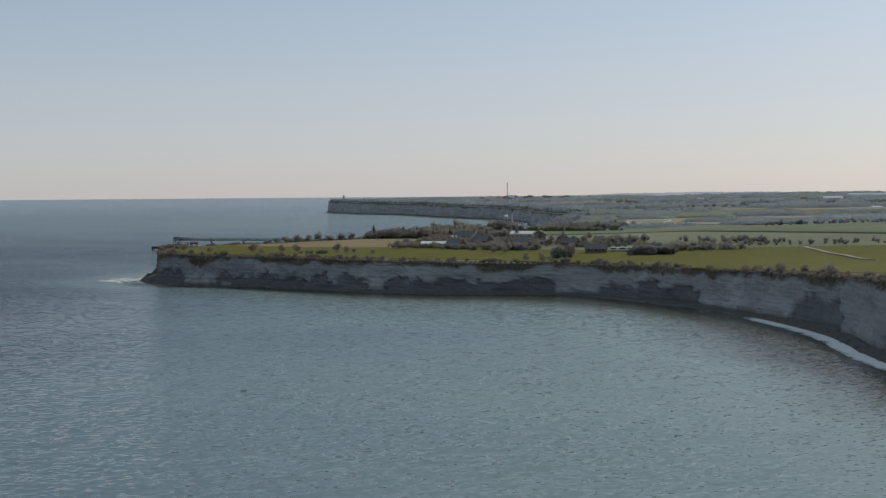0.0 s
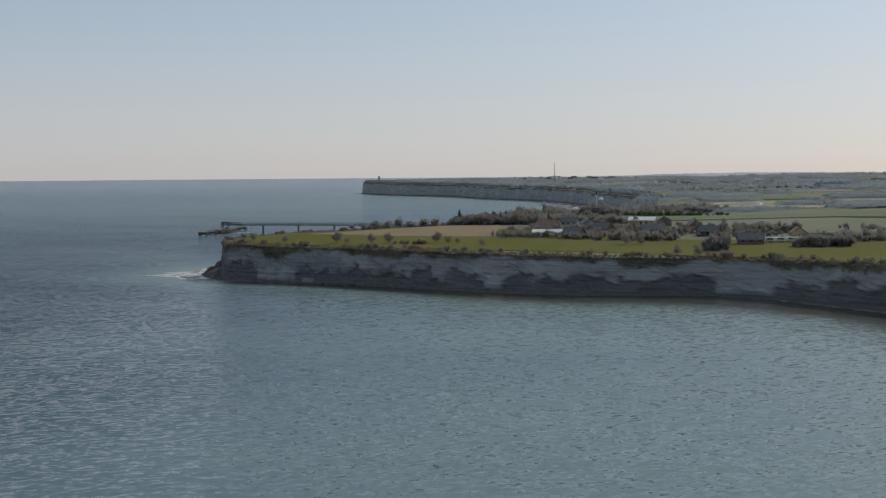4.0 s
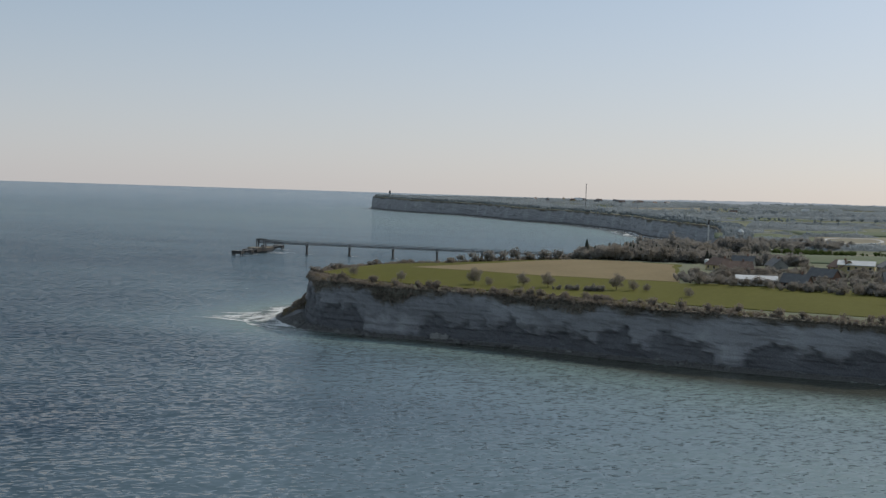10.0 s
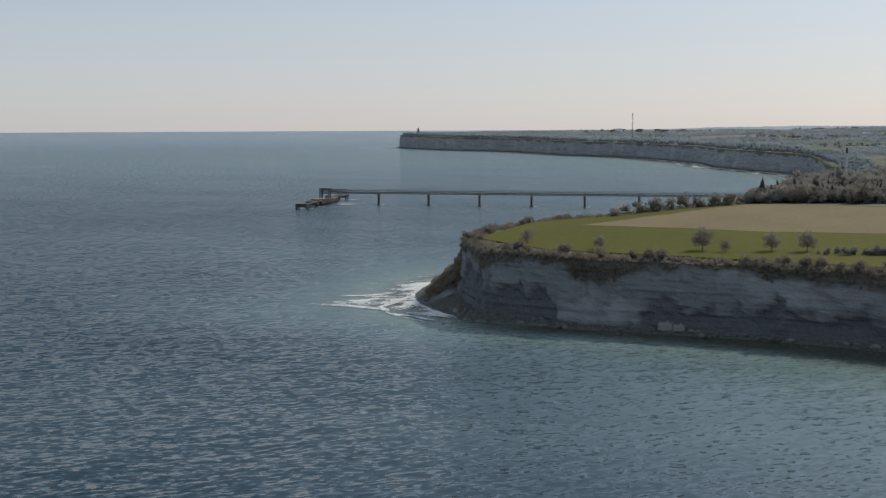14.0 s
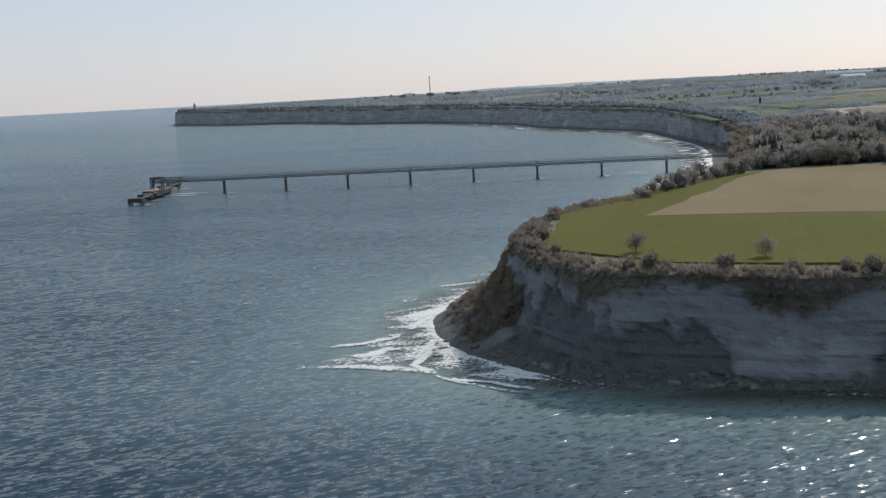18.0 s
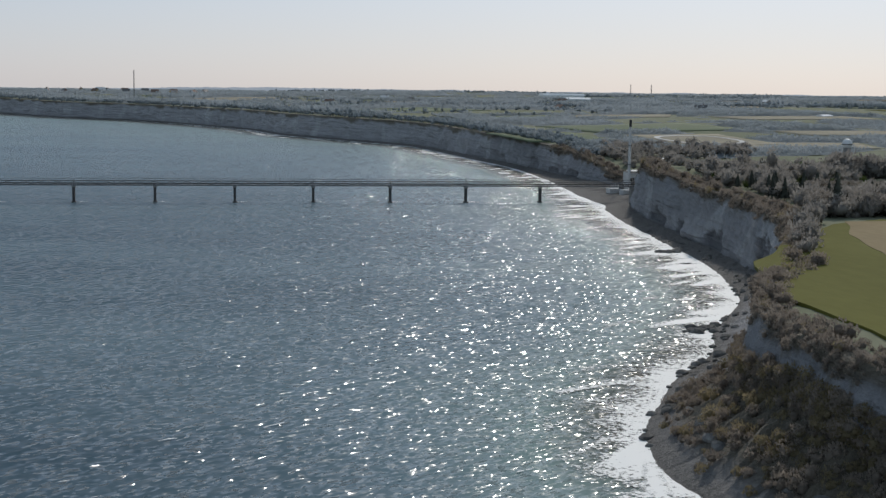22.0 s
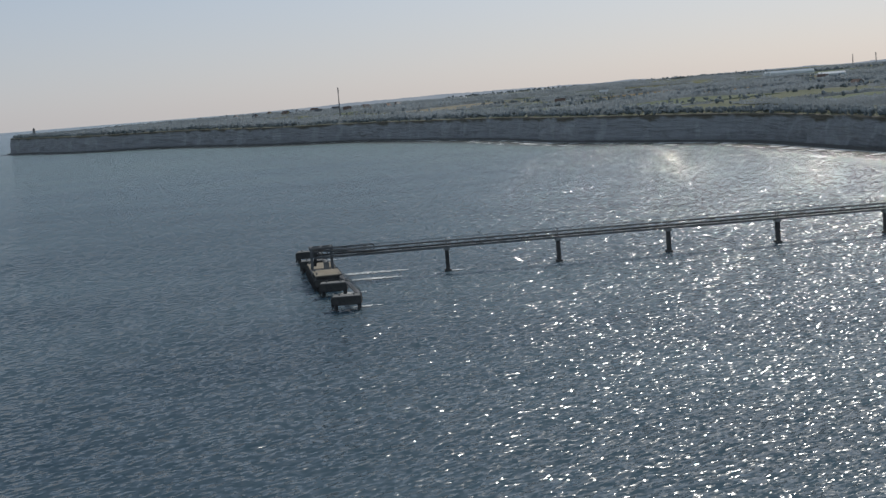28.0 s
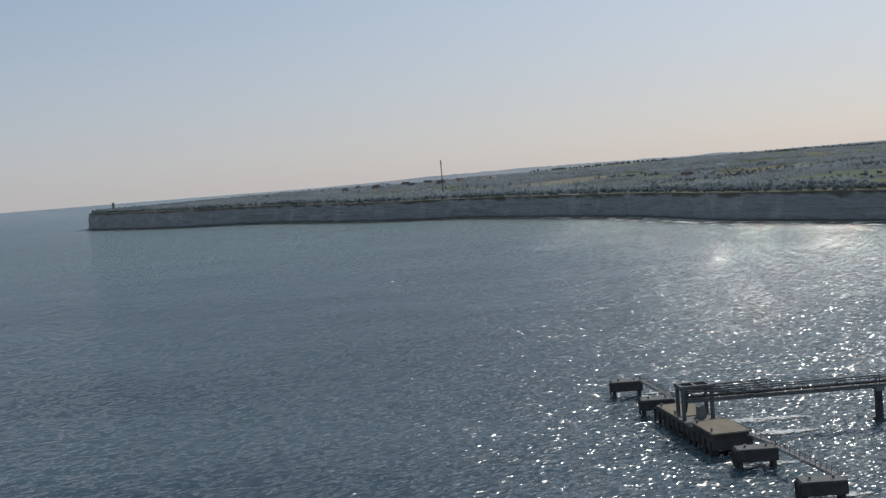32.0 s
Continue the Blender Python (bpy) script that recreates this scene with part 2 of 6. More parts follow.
def foam_material():
    m, nt, bs = material("surf_foam")
    bs.inputs["Base Color"].default_value = (0.78, 0.79, 0.78, 1)
    bs.inputs["Roughness"].default_value = 0.7
    at = nt.nodes.new("ShaderNodeAttribute")
    at.attribute_name = "froth"
    big = noise_tex(nt, 0.11, 3, 0.6, (1, 1, 1))
    lace = noise_tex(nt, 1.1, 6, 0.75)
    f = sums(nt, "ADD", sums(nt, "MULTIPLY", big, 0.5), sums(nt, "MULTIPLY", lace, 1.35))
    f = sums(nt, "ADD", f, sums(nt, "MULTIPLY", at.outputs["Fac"], 0.5))
    mask = ramp(nt, sums(nt, "SUBTRACT", f, 0.36), [(0.72, (0, 0, 0)), (0.84, (1, 1, 1))])
    tr = nt.nodes.new("ShaderNodeBsdfTransparent")
    ms = nt.nodes.new("ShaderNodeMixShader")
    nt.links.new(mask, ms.inputs[0])
    nt.links.new(tr.outputs[0], ms.inputs[1])
    nt.links.new(bs.outputs[0], ms.inputs[2])
    nt.links.new(ms.outputs[0], nt.nodes["Material Output"].inputs["Surface"])
    return m


SEA = sea_material()
CHALK = chalk_material()
FOAM = foam_material()
LAND = surface("rough_grassland", (0.15, 0.165, 0.105), (0.22, 0.225, 0.16), 0.012, 0.15, 0.95, 0.1)
GREEN = surface("young_crop", (0.098, 0.098, 0.02), (0.137, 0.134, 0.034), 0.02, 0.5, 0.9, 0.05, stretch=(1, 0.35, 1))
FARGREEN = surface("meadow_grass", (0.115, 0.145, 0.085), (0.18, 0.20, 0.135), 0.012, 0.2, 0.9, 0.05)
BROWN = surface("stubble_soil", (0.21, 0.165, 0.095), (0.28, 0.225, 0.135), 0.03, 0.6, 0.95, 0.05, stretch=(1, 0.35, 1))
PALE = surface("dry_field", (0.24, 0.22, 0.165), (0.34, 0.31, 0.24), 0.015, 0.3, 0.95, 0.05)
SCRUB = surface("bare_scrub", (0.19, 0.165, 0.14), (0.32, 0.275, 0.228), 0.06, 0.8, 0.9, island=0.35, thin=0.5)
GREENSCRUB = surface("budding_scrub", (0.19, 0.162, 0.10), (0.34, 0.28, 0.17), 0.05, 0.6, 0.9, island=0.4, thin=0.45)
WOODS = surface("garden_wood", (0.245, 0.23, 0.21), (0.375, 0.35, 0.315), 0.03, 0.3, 0.9, island=0.2, thin=0.5)
TWIGS = surface("bare_twigs", (0.24, 0.215, 0.185), (0.36, 0.325, 0.28), 0.1, 1.0, 0.9, island=0.3, thin=0.5)
IVY = surface("fresh_green_leaves", (0.07, 0.10, 0.03), (0.13, 0.165, 0.06), 0.08, 0.9, 0.85, island=0.3, thin=0.4)
NEEDLES = surface("conifer_needles", (0.055, 0.06, 0.048), (0.105, 0.11, 0.085), 0.2, 1.5, 0.9, island=0.5)
BARK = surface("bark", (0.07, 0.055, 0.04), (0.15, 0.12, 0.09), 0.5, 5.0, 0.95)
# leafless wood with distance haze mixed into its pale bluish base colour
HAZEWOOD = surface("haze_tinted_wood", (0.255, 0.29, 0.30), (0.43, 0.465, 0.49), 0.014, 0.12, 0.95, island=0.08, thin=0.5)
STONE = surface("flint_boulder", (0.06, 0.06, 0.058), (0.20, 0.195, 0.185), 0.4, 3.0, 0.9, 0.08, island=0.6)
STEEL = surface("weathered_steel", (0.10, 0.104, 0.108), (0.19, 0.19, 0.19), 0.3, 3.0, 0.7, 0.02, 0.2)
RUST = surface("tarred_timber", (0.055, 0.053, 0.052), (0.115, 0.108, 0.10), 0.3, 3.0, 0.85, 0.03)
CONCRETE = surface("concrete", (0.20, 0.20, 0.195), (0.34, 0.33, 0.31), 0.2, 2.5, 0.9, 0.03)
CHALKDUST = surface("chalk_dusted_concrete", (0.46, 0.455, 0.44), (0.66, 0.65, 0.63), 0.15, 1.8, 0.9, 0.02)
GREENHOUSE = surface("glasshouse_panes", (0.74, 0.76, 0.77), (0.86, 0.87, 0.87), 0.1, 1.0, 0.16)
DECK = surface("sandy_deck", (0.27, 0.235, 0.185), (0.42, 0.365, 0.285), 0.3, 3.0, 0.9, 0.02)
WHITE = surface("white_paint", (0.66, 0.66, 0.64), (0.82, 0.82, 0.80), 0.2, 2.0, 0.6, 0.01)
ROOFWHITE = surface("pale_sheet_roof", (0.58, 0.58, 0.56), (0.80, 0.80, 0.78), 0.15, 1.5, 0.35, 0.01)
BRICKRED = surface("red_brick", (0.17, 0.10, 0.075), (0.27, 0.17, 0.13), 0.3, 3.0, 0.9, 0.02)
TILE = surface("clay_tile_roof", (0.14, 0.09, 0.07), (0.23, 0.155, 0.12), 0.4, 3.0, 0.8, 0.04)
SLATE = surface("dark_roof", (0.10, 0.10, 0.102), (0.18, 0.178, 0.175), 0.4, 3.0, 0.7, 0.03)
YELLOW = surface("ochre_render", (0.42, 0.34, 0.18), (0.56, 0.46, 0.27), 0.2, 2.0, 0.85, 0.01)
DARKCAP = surface("sooty_top", (0.02, 0.02, 0.02), (0.05, 0.048, 0.045), 0.5, 4.0, 0.8, 0.01)
GLASS, _nt, _bs = material("window_glass")
_bs.inputs["Base Color"].default_value = (0.03, 0.035, 0.04, 1)
_bs.inputs["Roughness"].default_value = 0.06


# ---------- mesh helpers ----------
def mesh_ob(name, verts, faces, mat, smooth=False, parent=None, label="", attrs=None):
    me = bpy.data.meshes.new(name)
    me.from_pydata([tuple(v) for v in verts], [], [tuple(int(i) for i in f) for f in faces])
    me.materials.append(mat)
    for key, values in (attrs or {}).items():
        a = me.attributes.new(key, "FLOAT", "POINT")
        a.data.foreach_set("value", np.asarray(values, dtype=np.float32))
    if smooth:
        me.shade_smooth()
    me.update()
    ob = new(name, me)
    if parent:
        ob.parent = parent
    if label:
        ob["label"] = label
    return ob


def part(name, bm, mat, parent, label=""):
    me = bpy.data.meshes.new(name)
    bm.normal_update()
    bm.to_mesh(me)
    bm.free()
    me.materials.append(mat)
    ob = new(name, me)
    ob.parent = parent
    if label:
        ob["label"] = label
    return ob


def box(bm, x0, y0, z0, x1, y1, z1, m=None, bevel=0.0):
    r = bmesh.ops.create_cube(bm, size=1.0)
    vs = r["verts"]
    for v in vs:
        v.co = Vector(((x0 + x1) / 2 + v.co.x * (x1 - x0), (y0 + y1) / 2 + v.co.y * (y1 - y0), (z0 + z1) / 2 + v.co.z * (z1 - z0)))
    if m is not None:
        bmesh.ops.transform(bm, matrix=m, verts=vs)
    if bevel:
        es = list({e for v in vs for e in v.link_edges})
        bmesh.ops.bevel(bm, geom=es, offset=bevel, segments=1, affect="EDGES")
    return bm


def rod(bm, a, b, r0, r1=None, sides=8):
    """A tapered bar from a to b."""
    a, b = Vector(a), Vector(b)
    d = b - a
    q = d.to_track_quat("Z", "Y").to_matrix().to_4x4()
    bmesh.ops.create_cone(bm, cap_ends=True, segments=sides, radius1=r0, radius2=r0 if r1 is None else r1, depth=d.length,
                          matrix=Matrix.Translation((a + b) / 2) @ q)
    return bm


def thing(name, x, y, z, turn=0.0, label="", category="", group=""):
    e = new(name)
    e.matrix_basis = pose(x, y, z, 0, 0, turn)
    return tagged(e, label, category, group)


# ---------- the coast: x, y, cliff top, beach width, height of the cliff's foot, step ----------
COAST_NORTH = [
    (1500, -4650, 26, 4, 1.4, 60), (1180, -2700, 26, 4, 1.4, 50), (900, -1700, 26, 4, 1.4, 30), (740, -1180, 26, 4, 1.4, 12),
    (650, -930, 25.5, 5, 1.4, 4), (596, -792, 24.5, 5, 1.6, 3), (578, -712, 21.5, 5, 1.8, 3), (555, -655, 19.5, 4, 1.8, 3),
    (530, -612, 17.5, 3, 1.5, 3), (485, -561, 16.2, 3, 1.5, 3), (447, -533, 15.8, 2, 1.0, 2.5), (389, -539, 16.2, 2, 1.0, 2.5)]
COAST_HEADLAND = [
    (350, -535, 16.6, 3, 1.3, 2), (302, -520, 16.8, 2, 1.0, 2), (265, -508, 17, 1.8, 1.0, 1.6), (218, -500, 17.4, 1.8, 1.1, 1.4),
    (198, -496, 17.8, 2.5, 1.4, 1.2), (181, -483, 18, 5, 1.9, 1.0), (169, -467, 18.2, 9, 2.8, 1.0), (162.5, -452, 18.2, 13, 7.2, 1.0), (159, -440, 18.2, 14, 9.4, 1.0),
    (157, -418, 18.2, 15, 8.8, 1.0), (165, -393, 18.2, 12, 7, 1.2), (178, -366, 18.2, 10, 3, 1.4), (192, -346, 18.2, 9, 3, 1.5),
    (203, -318, 18.2, 9, 3, 1.5), (224, -278, 18.2, 7, 3, 1.6)]
COAST_PIER = [
    (238, -216, 18.5, 7, 2.2, 2), (245, -145, 19, 7, 2, 2), (251, -85, 20.5, 8, 2, 2), (256, -48, 21, 10, 2, 1.6), (261, -27, 19, 13, 2.2, 1.6), (264, -8, 9, 21, 2.6, 1.6),
    (265, 30, 6.5, 26, 2.6, 2), (270, 80, 7, 24, 2.6, 2), (276, 150, 15, 12, 2, 3), (279, 257, 18, 7, 1.6, 4),
    (271, 360, 19, 6, 1.6, 5), (252, 555, 20.5, 6, 1.6, 6), (201, 680, 21.5, 5, 1.6, 7), (152, 800, 22, 5, 1.6, 7)]
COAST_FAR = [
    (118, 960, 22, 5, 1.6, 8), (45, 1140, 22, 5, 1.6, 8), (-31, 1288, 22.5, 5, 1.6, 9), (-150, 1430, 23, 5, 1.6, 9),
    (-300, 1690, 25, 5, 1.6, 10), (-460, 1830, 26, 5, 1.6, 10), (-610, 2040, 28, 6, 1.8, 8), (-664, 2122, 29, 6, 2, 5),
    (-672, 2170, 29, 6, 2, 6), (-620, 2330, 28, 5, 1.6, 25), (-420, 2620, 28, 5, 1.6, 40), (-60, 2900, 30, 5, 1.6, 60), (500, 3360, 36, 5, 1.6, 80)]


def coast_samples():
    P = np.array(COAST_NORTH + COAST_HEADLAND + COAST_PIER + COAST_FAR, dtype=float)
    out = []
    for i in range(len(P) - 1):
        p0, p1, p2, p3 = P[max(i - 1, 0)], P[i], P[i + 1], P[min(i + 2, len(P) - 1)]
        step = min(p1[5], p2[5]) if i else p1[5]
        n = max(2, int(np.hypot(*(p2 - p1)[:2]) / step))
        for k in range(n):
            t = k / n
            m1, m2 = (p2 - p0) * 0.42, (p3 - p1) * 0.42
            scale = np.hypot(*(p2 - p1)[:2])
            m1 *= min(1, 1.1 * scale / max(1e-6, np.hypot(*m1[:2])))
            m2 *= min(1, 1.1 * scale / max(1e-6, np.hypot(*m2[:2])))
            h = (2 * t**3 - 3 * t**2 + 1) * p1 + (t**3 - 2 * t**2 + t) * m1 + (-2 * t**3 + 3 * t**2) * p2 + (t**3 - t**2) * m2
            out.append(h)
    out.append(P[-1])
    return np.array(out)


CO = coast_samples()
d = np.gradient(CO[:, :2], axis=0)
d /= np.linalg.norm(d, axis=1)[:, None]
run = np.concatenate([[0], np.cumsum(np.linalg.norm(np.diff(CO[:, :2], axis=0), axis=1))])
# directions averaged over some ten metres of shore, so that the cliff does not fold at corners
INL = np.stack([d[:, 1], -d[:, 0]], 1)
SM = np.zeros_like(INL)
for i in range(len(CO)):
    a, b = np.searchsorted(run, [run[i] - 14, run[i] + 14])
    SM[i] = INL[max(a, 0):b + 1].mean(0)
INL = SM / np.linalg.norm(SM, axis=1)[:, None]


def ns(x, y, z=0.0):
    return noise.noise(Vector((x, y, z)))


FACE = 24
# the cliff in bays along the shore: end (metres of shore), kind, share of the height it reaches
BAYS = [(4106, "cave", 0.62), (4140, "fall", 0.62), (4183, "fall", 0.5), (4212, "cave", 0.6), (4237, "cave", 0.66), (4262, "cave", 0.44), (4287, "fall", 0.45), (4313, "cave", 0.56),
        (4330, "cave", 0.44), (4356, "cave", 0.56), (4383, "cave", 0.5), (4391, "fall", 0.5), (4420, "cave", 0.5), (4434, "cave", 0.56), (4453, "cave", 0.42), (4480, "cave", 0.48),
        (4488, "cave", 0.4), (4499, "cave", 0.5), (4522, "slab", 0.52), (4549, "cave", 0.56), (4572, "cave", 0.8), (4590, "cave", 0.74)]


def cliff_bays():
    rg = np.random.default_rng(17)
    rows, at = [], 0.0
    while at < 4058:
        at = min(4058.0, at + rg.uniform(14, 40))
        rows.append((at, str(rg.choice(["cave", "cave", "plain", "fall"])), rg.uniform(0.35, 0.65)))
    rows += BAYS
    at = 4590.0
    while at < run[-1] + 40:
        at += rg.uniform(12, 34)
        rows.append((at, str(rg.choice(["cave", "cave", "plain", "fall"])), rg.uniform(0.3, 0.6)))
    return rows


BAY_ROWS = cliff_bays()
BAY_ENDS = [b[0] for b in BAY_ROWS]


def bay_at(s):
    """Kind of the bay at s metres of shore, and how high it reaches there (0 to 1)."""
    s = s + 2.2 * ns(s * 0.13, 81.0)
    k = min(int(np.searchsorted(BAY_ENDS, s)), len(BAY_ROWS) - 1)
    end, kind, h = BAY_ROWS[k]
    start = BAY_ENDS[k - 1] if k else 0.0
    u = abs(2 * (s - start) / max(1.0, end - start) - 1)
    power = {"cave": 2.6, "fall": 2.0, "slab": 14.0, "plain": 2.0}[kind]
    return kind, h * ((0.62 if kind == "cave" else 0.25) + (0.38 if kind == "cave" else 0.75) * max(0.0, 1 - min(1.0, u) ** power)) * (1 + 0.5 * ns(s * 0.16, 84.0)) + 0.08 * ns(s * 0.45, 82.0) + 0.04 * ns(s * 1.3, 83.0)


def scrub_depth(s):
    """How many metres the scrub hangs down from the cliff's edge, along the shore."""
    more = 3.0 * max(0.0, 1 - ((s - 4513) / 8.5) ** 4) + 2.0 * max(0.0, 1 - ((s - 4552) / 14) ** 2)
    return max(0.6, 2.4 + 4.2 * ns(s * 0.03, 70.0) + 2.8 * ns(s * 0.11, 71.0) + more)


def build_coast():
    verts, faces, hollow, shingle, turf, fresh = [], [], [], [], [], []
    edge = []
    nc = len(CO)
    for i in range(nc):
        x, y, top, beach, foot, _ = CO[i]
        s = run[i]
        wob = 2.4 * ns(s * 0.05, 3.0) + 1.0 * ns(s * 0.3, 9.0)
        top = top + 0.5 * ns(s * 0.03, 11.0) + 0.25 * ns(s * 0.2, 12.0)
        # far cliffs lose dark and gain paleness: haze put into the colour
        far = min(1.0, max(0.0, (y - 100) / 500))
        kind, arch = bay_at(s)
        rows = [(-6.0, -2.5, 0, 1, 0), (-1.5, -0.5, 0, 1, 0), (0.0 + 0.5 * wob, 0.12, 0, 1, 0)]
        for q in (0.25, 0.5, 0.75, 1.0):
            lump = (0.6 * ns(s * 0.4, q * 9, 2.0) + 0.4 * ns(s * 1.3, q * 7, 4.0)) * (1 + 0.3 * foot)
            rows.append((beach * q + wob * 0.6, 0.25 + (foot - 0.25) * q ** 1.4 + lump * q, 0.15, 1.0 if foot < 3 else max(0, 1 - q * 1.4), 1.0 if foot > 4 and q > 0.3 else 0))
        for k in range(FACE + 1):
            v = k / FACE
            z = foot + (top - foot) * v
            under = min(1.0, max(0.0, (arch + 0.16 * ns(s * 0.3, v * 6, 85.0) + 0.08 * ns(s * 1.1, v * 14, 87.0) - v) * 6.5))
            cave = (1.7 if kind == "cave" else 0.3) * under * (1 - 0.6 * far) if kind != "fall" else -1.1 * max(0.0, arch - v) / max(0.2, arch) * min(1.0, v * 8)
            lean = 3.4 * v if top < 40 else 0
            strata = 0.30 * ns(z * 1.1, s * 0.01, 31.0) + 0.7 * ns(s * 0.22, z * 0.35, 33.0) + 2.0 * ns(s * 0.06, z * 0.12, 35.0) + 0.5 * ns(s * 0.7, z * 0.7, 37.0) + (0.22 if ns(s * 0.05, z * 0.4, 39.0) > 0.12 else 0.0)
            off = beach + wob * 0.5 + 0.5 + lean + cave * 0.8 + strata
            # colour mask under the arches, for overhang shade and dark chalk alike
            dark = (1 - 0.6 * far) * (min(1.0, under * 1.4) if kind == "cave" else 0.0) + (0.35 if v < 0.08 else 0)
            pale = under * min(1.0, v * 10) * (0.6 + 0.9 * ns(s * 0.25, v * 5, 86.0)) if kind in ("fall", "slab") else 0.0
            tuft = min(1.0, max(0.0, 0.5 + (z - top + scrub_depth(s) * 0.9) * 0.6 + 0.8 * ns(s * 0.6, z * 0.6, 77.0)))
            rows.append((off, z, min(1.0, dark), 0.0, tuft, pale))
        rows.append((rows[-1][0] + 0.7, top + 0.15, 0, 0, 1))
        rows.append((rows[-1][0] + 3.0, top + 0.2, 0, 0, 1))
        for off, z, ho, sh, tu, *new_face in rows:
            verts.append((x + INL[i, 0] * off, y + INL[i, 1] * off, z))
            # bay cliffs lightened in colour to stand in for haze
            haze_lift = 0.3 * min(1.0, max(0.0, (x - 250) / 90)) * (1 - 0.9 * ho) if y < -480 else 0.0
            fresh.append(max(far * 0.34, haze_lift, (0.55 if kind == "slab" else 0.34) * new_face[0] + haze_lift) if new_face else 0.0)
            hollow.append(ho), shingle.append(sh), turf.append(min(1, max(0, tu)))
        edge.append(len(verts) - 1)
    nr = len(verts) // nc
    for i in range(nc - 1):
        for k in range(nr - 1):
            a = i * nr + k
            faces.append((a, a + nr, a + nr + 1, a + 1))
    ob = mesh_ob("sea_cliff", verts, faces, CHALK, False, attrs={"fresh_and_haze": fresh, "hollow": hollow, "shingle": shingle, "turf": turf})
    tagged(ob, "shaded grey chalk cliff with dark hollows above a shingle beach", "cliff", kind="structure")
    V = np.array(verts)
    return V[edge], V


EDGE, CLIFF_V = build_coast()
CLIFF_V = CLIFF_V.reshape(len(CO), -1, 3)

# ---------- the land behind the cliffs ----------
KEY = [i for i in range(len(CO)) if i % 6 == 0 or CO[i, 5] > 6]
KXY, KZ = CO[KEY, :2], CO[KEY, 2]
CENTRE, REACH = np.array([150.0, -750.0]), 4150.0


def ground(x, y):
    """Height of the land at (x, y), for numbers or arrays."""
    x, y = np.atleast_1d(np.asarray(x, float)), np.atleast_1d(np.asarray(y, float))
    out = np.empty(len(x))
    for c in range(0, len(x), 4000):
        dx = x[c:c + 4000, None] - KXY[None, :, 0]
        dy = y[c:c + 4000, None] - KXY[None, :, 1]
        dd = np.sqrt(dx * dx + dy * dy) + 4
        near = dd.min(1)
        w = 1 / dd**3
        top = (w * KZ).sum(1) / w.sum(1)
        rise = 3.5 * (1 - np.exp(-near / 140)) + 17 * (1 - np.exp(-np.maximum(near - 120, 0) / 1000))
        xs, ys = x[c:c + 4000], y[c:c + 4000]
        roll = 1.4 * np.sin(xs / 170 + 1.3) * np.sin(ys / 210) + 1.2 * np.sin(xs / 90 - ys / 130)
        out[c:c + 4000] = top + 0.2 + rise + roll * np.clip((near - 60) / 250, 0, 1)
    return out


def g1(x, y):
    return float(ground(x, y)[0])


def inside(px, py, poly):
    px, py = np.asarray(px, float), np.asarray(py, float)
    ok = np.zeros(len(px), bool)
    x0, y0 = poly[:, 0], poly[:, 1]
    x1, y1 = np.roll(x0, -1), np.roll(y0, -1)
    for a, b, c, e in zip(x0, y0, x1, y1):
        if b == e:
            continue
        hit = ((b > py) != (e > py)) & (px < (c - a) * (py - b) / (e - b) + a)
        ok ^= hit
    return ok


def rim():
    a0 = math.atan2(EDGE[0, 1] - CENTRE[1], EDGE[0, 0] - CENTRE[0])
    a1 = math.atan2(EDGE[-1, 1] - CENTRE[1], EDGE[-1, 0] - CENTRE[0])
    return [(CENTRE[0] + REACH * math.cos(a), CENTRE[1] + REACH * math.sin(a)) for a in np.linspace(a1, a0, 40)[1:-1]]


RIM = np.array(rim())
OUTLINE = np.concatenate([EDGE[:, :2], RIM])


def on_land(x, y, margin=0.0):
    x, y = np.atleast_1d(np.asarray(x, float)), np.atleast_1d(np.asarray(y, float))
    ok = inside(x, y, OUTLINE[::2])
    if margin:
        for i in np.where(ok)[0]:
            ok[i] = np.hypot(EDGE[:, 0] - x[i], EDGE[:, 1] - y[i]).min() > margin
    return ok


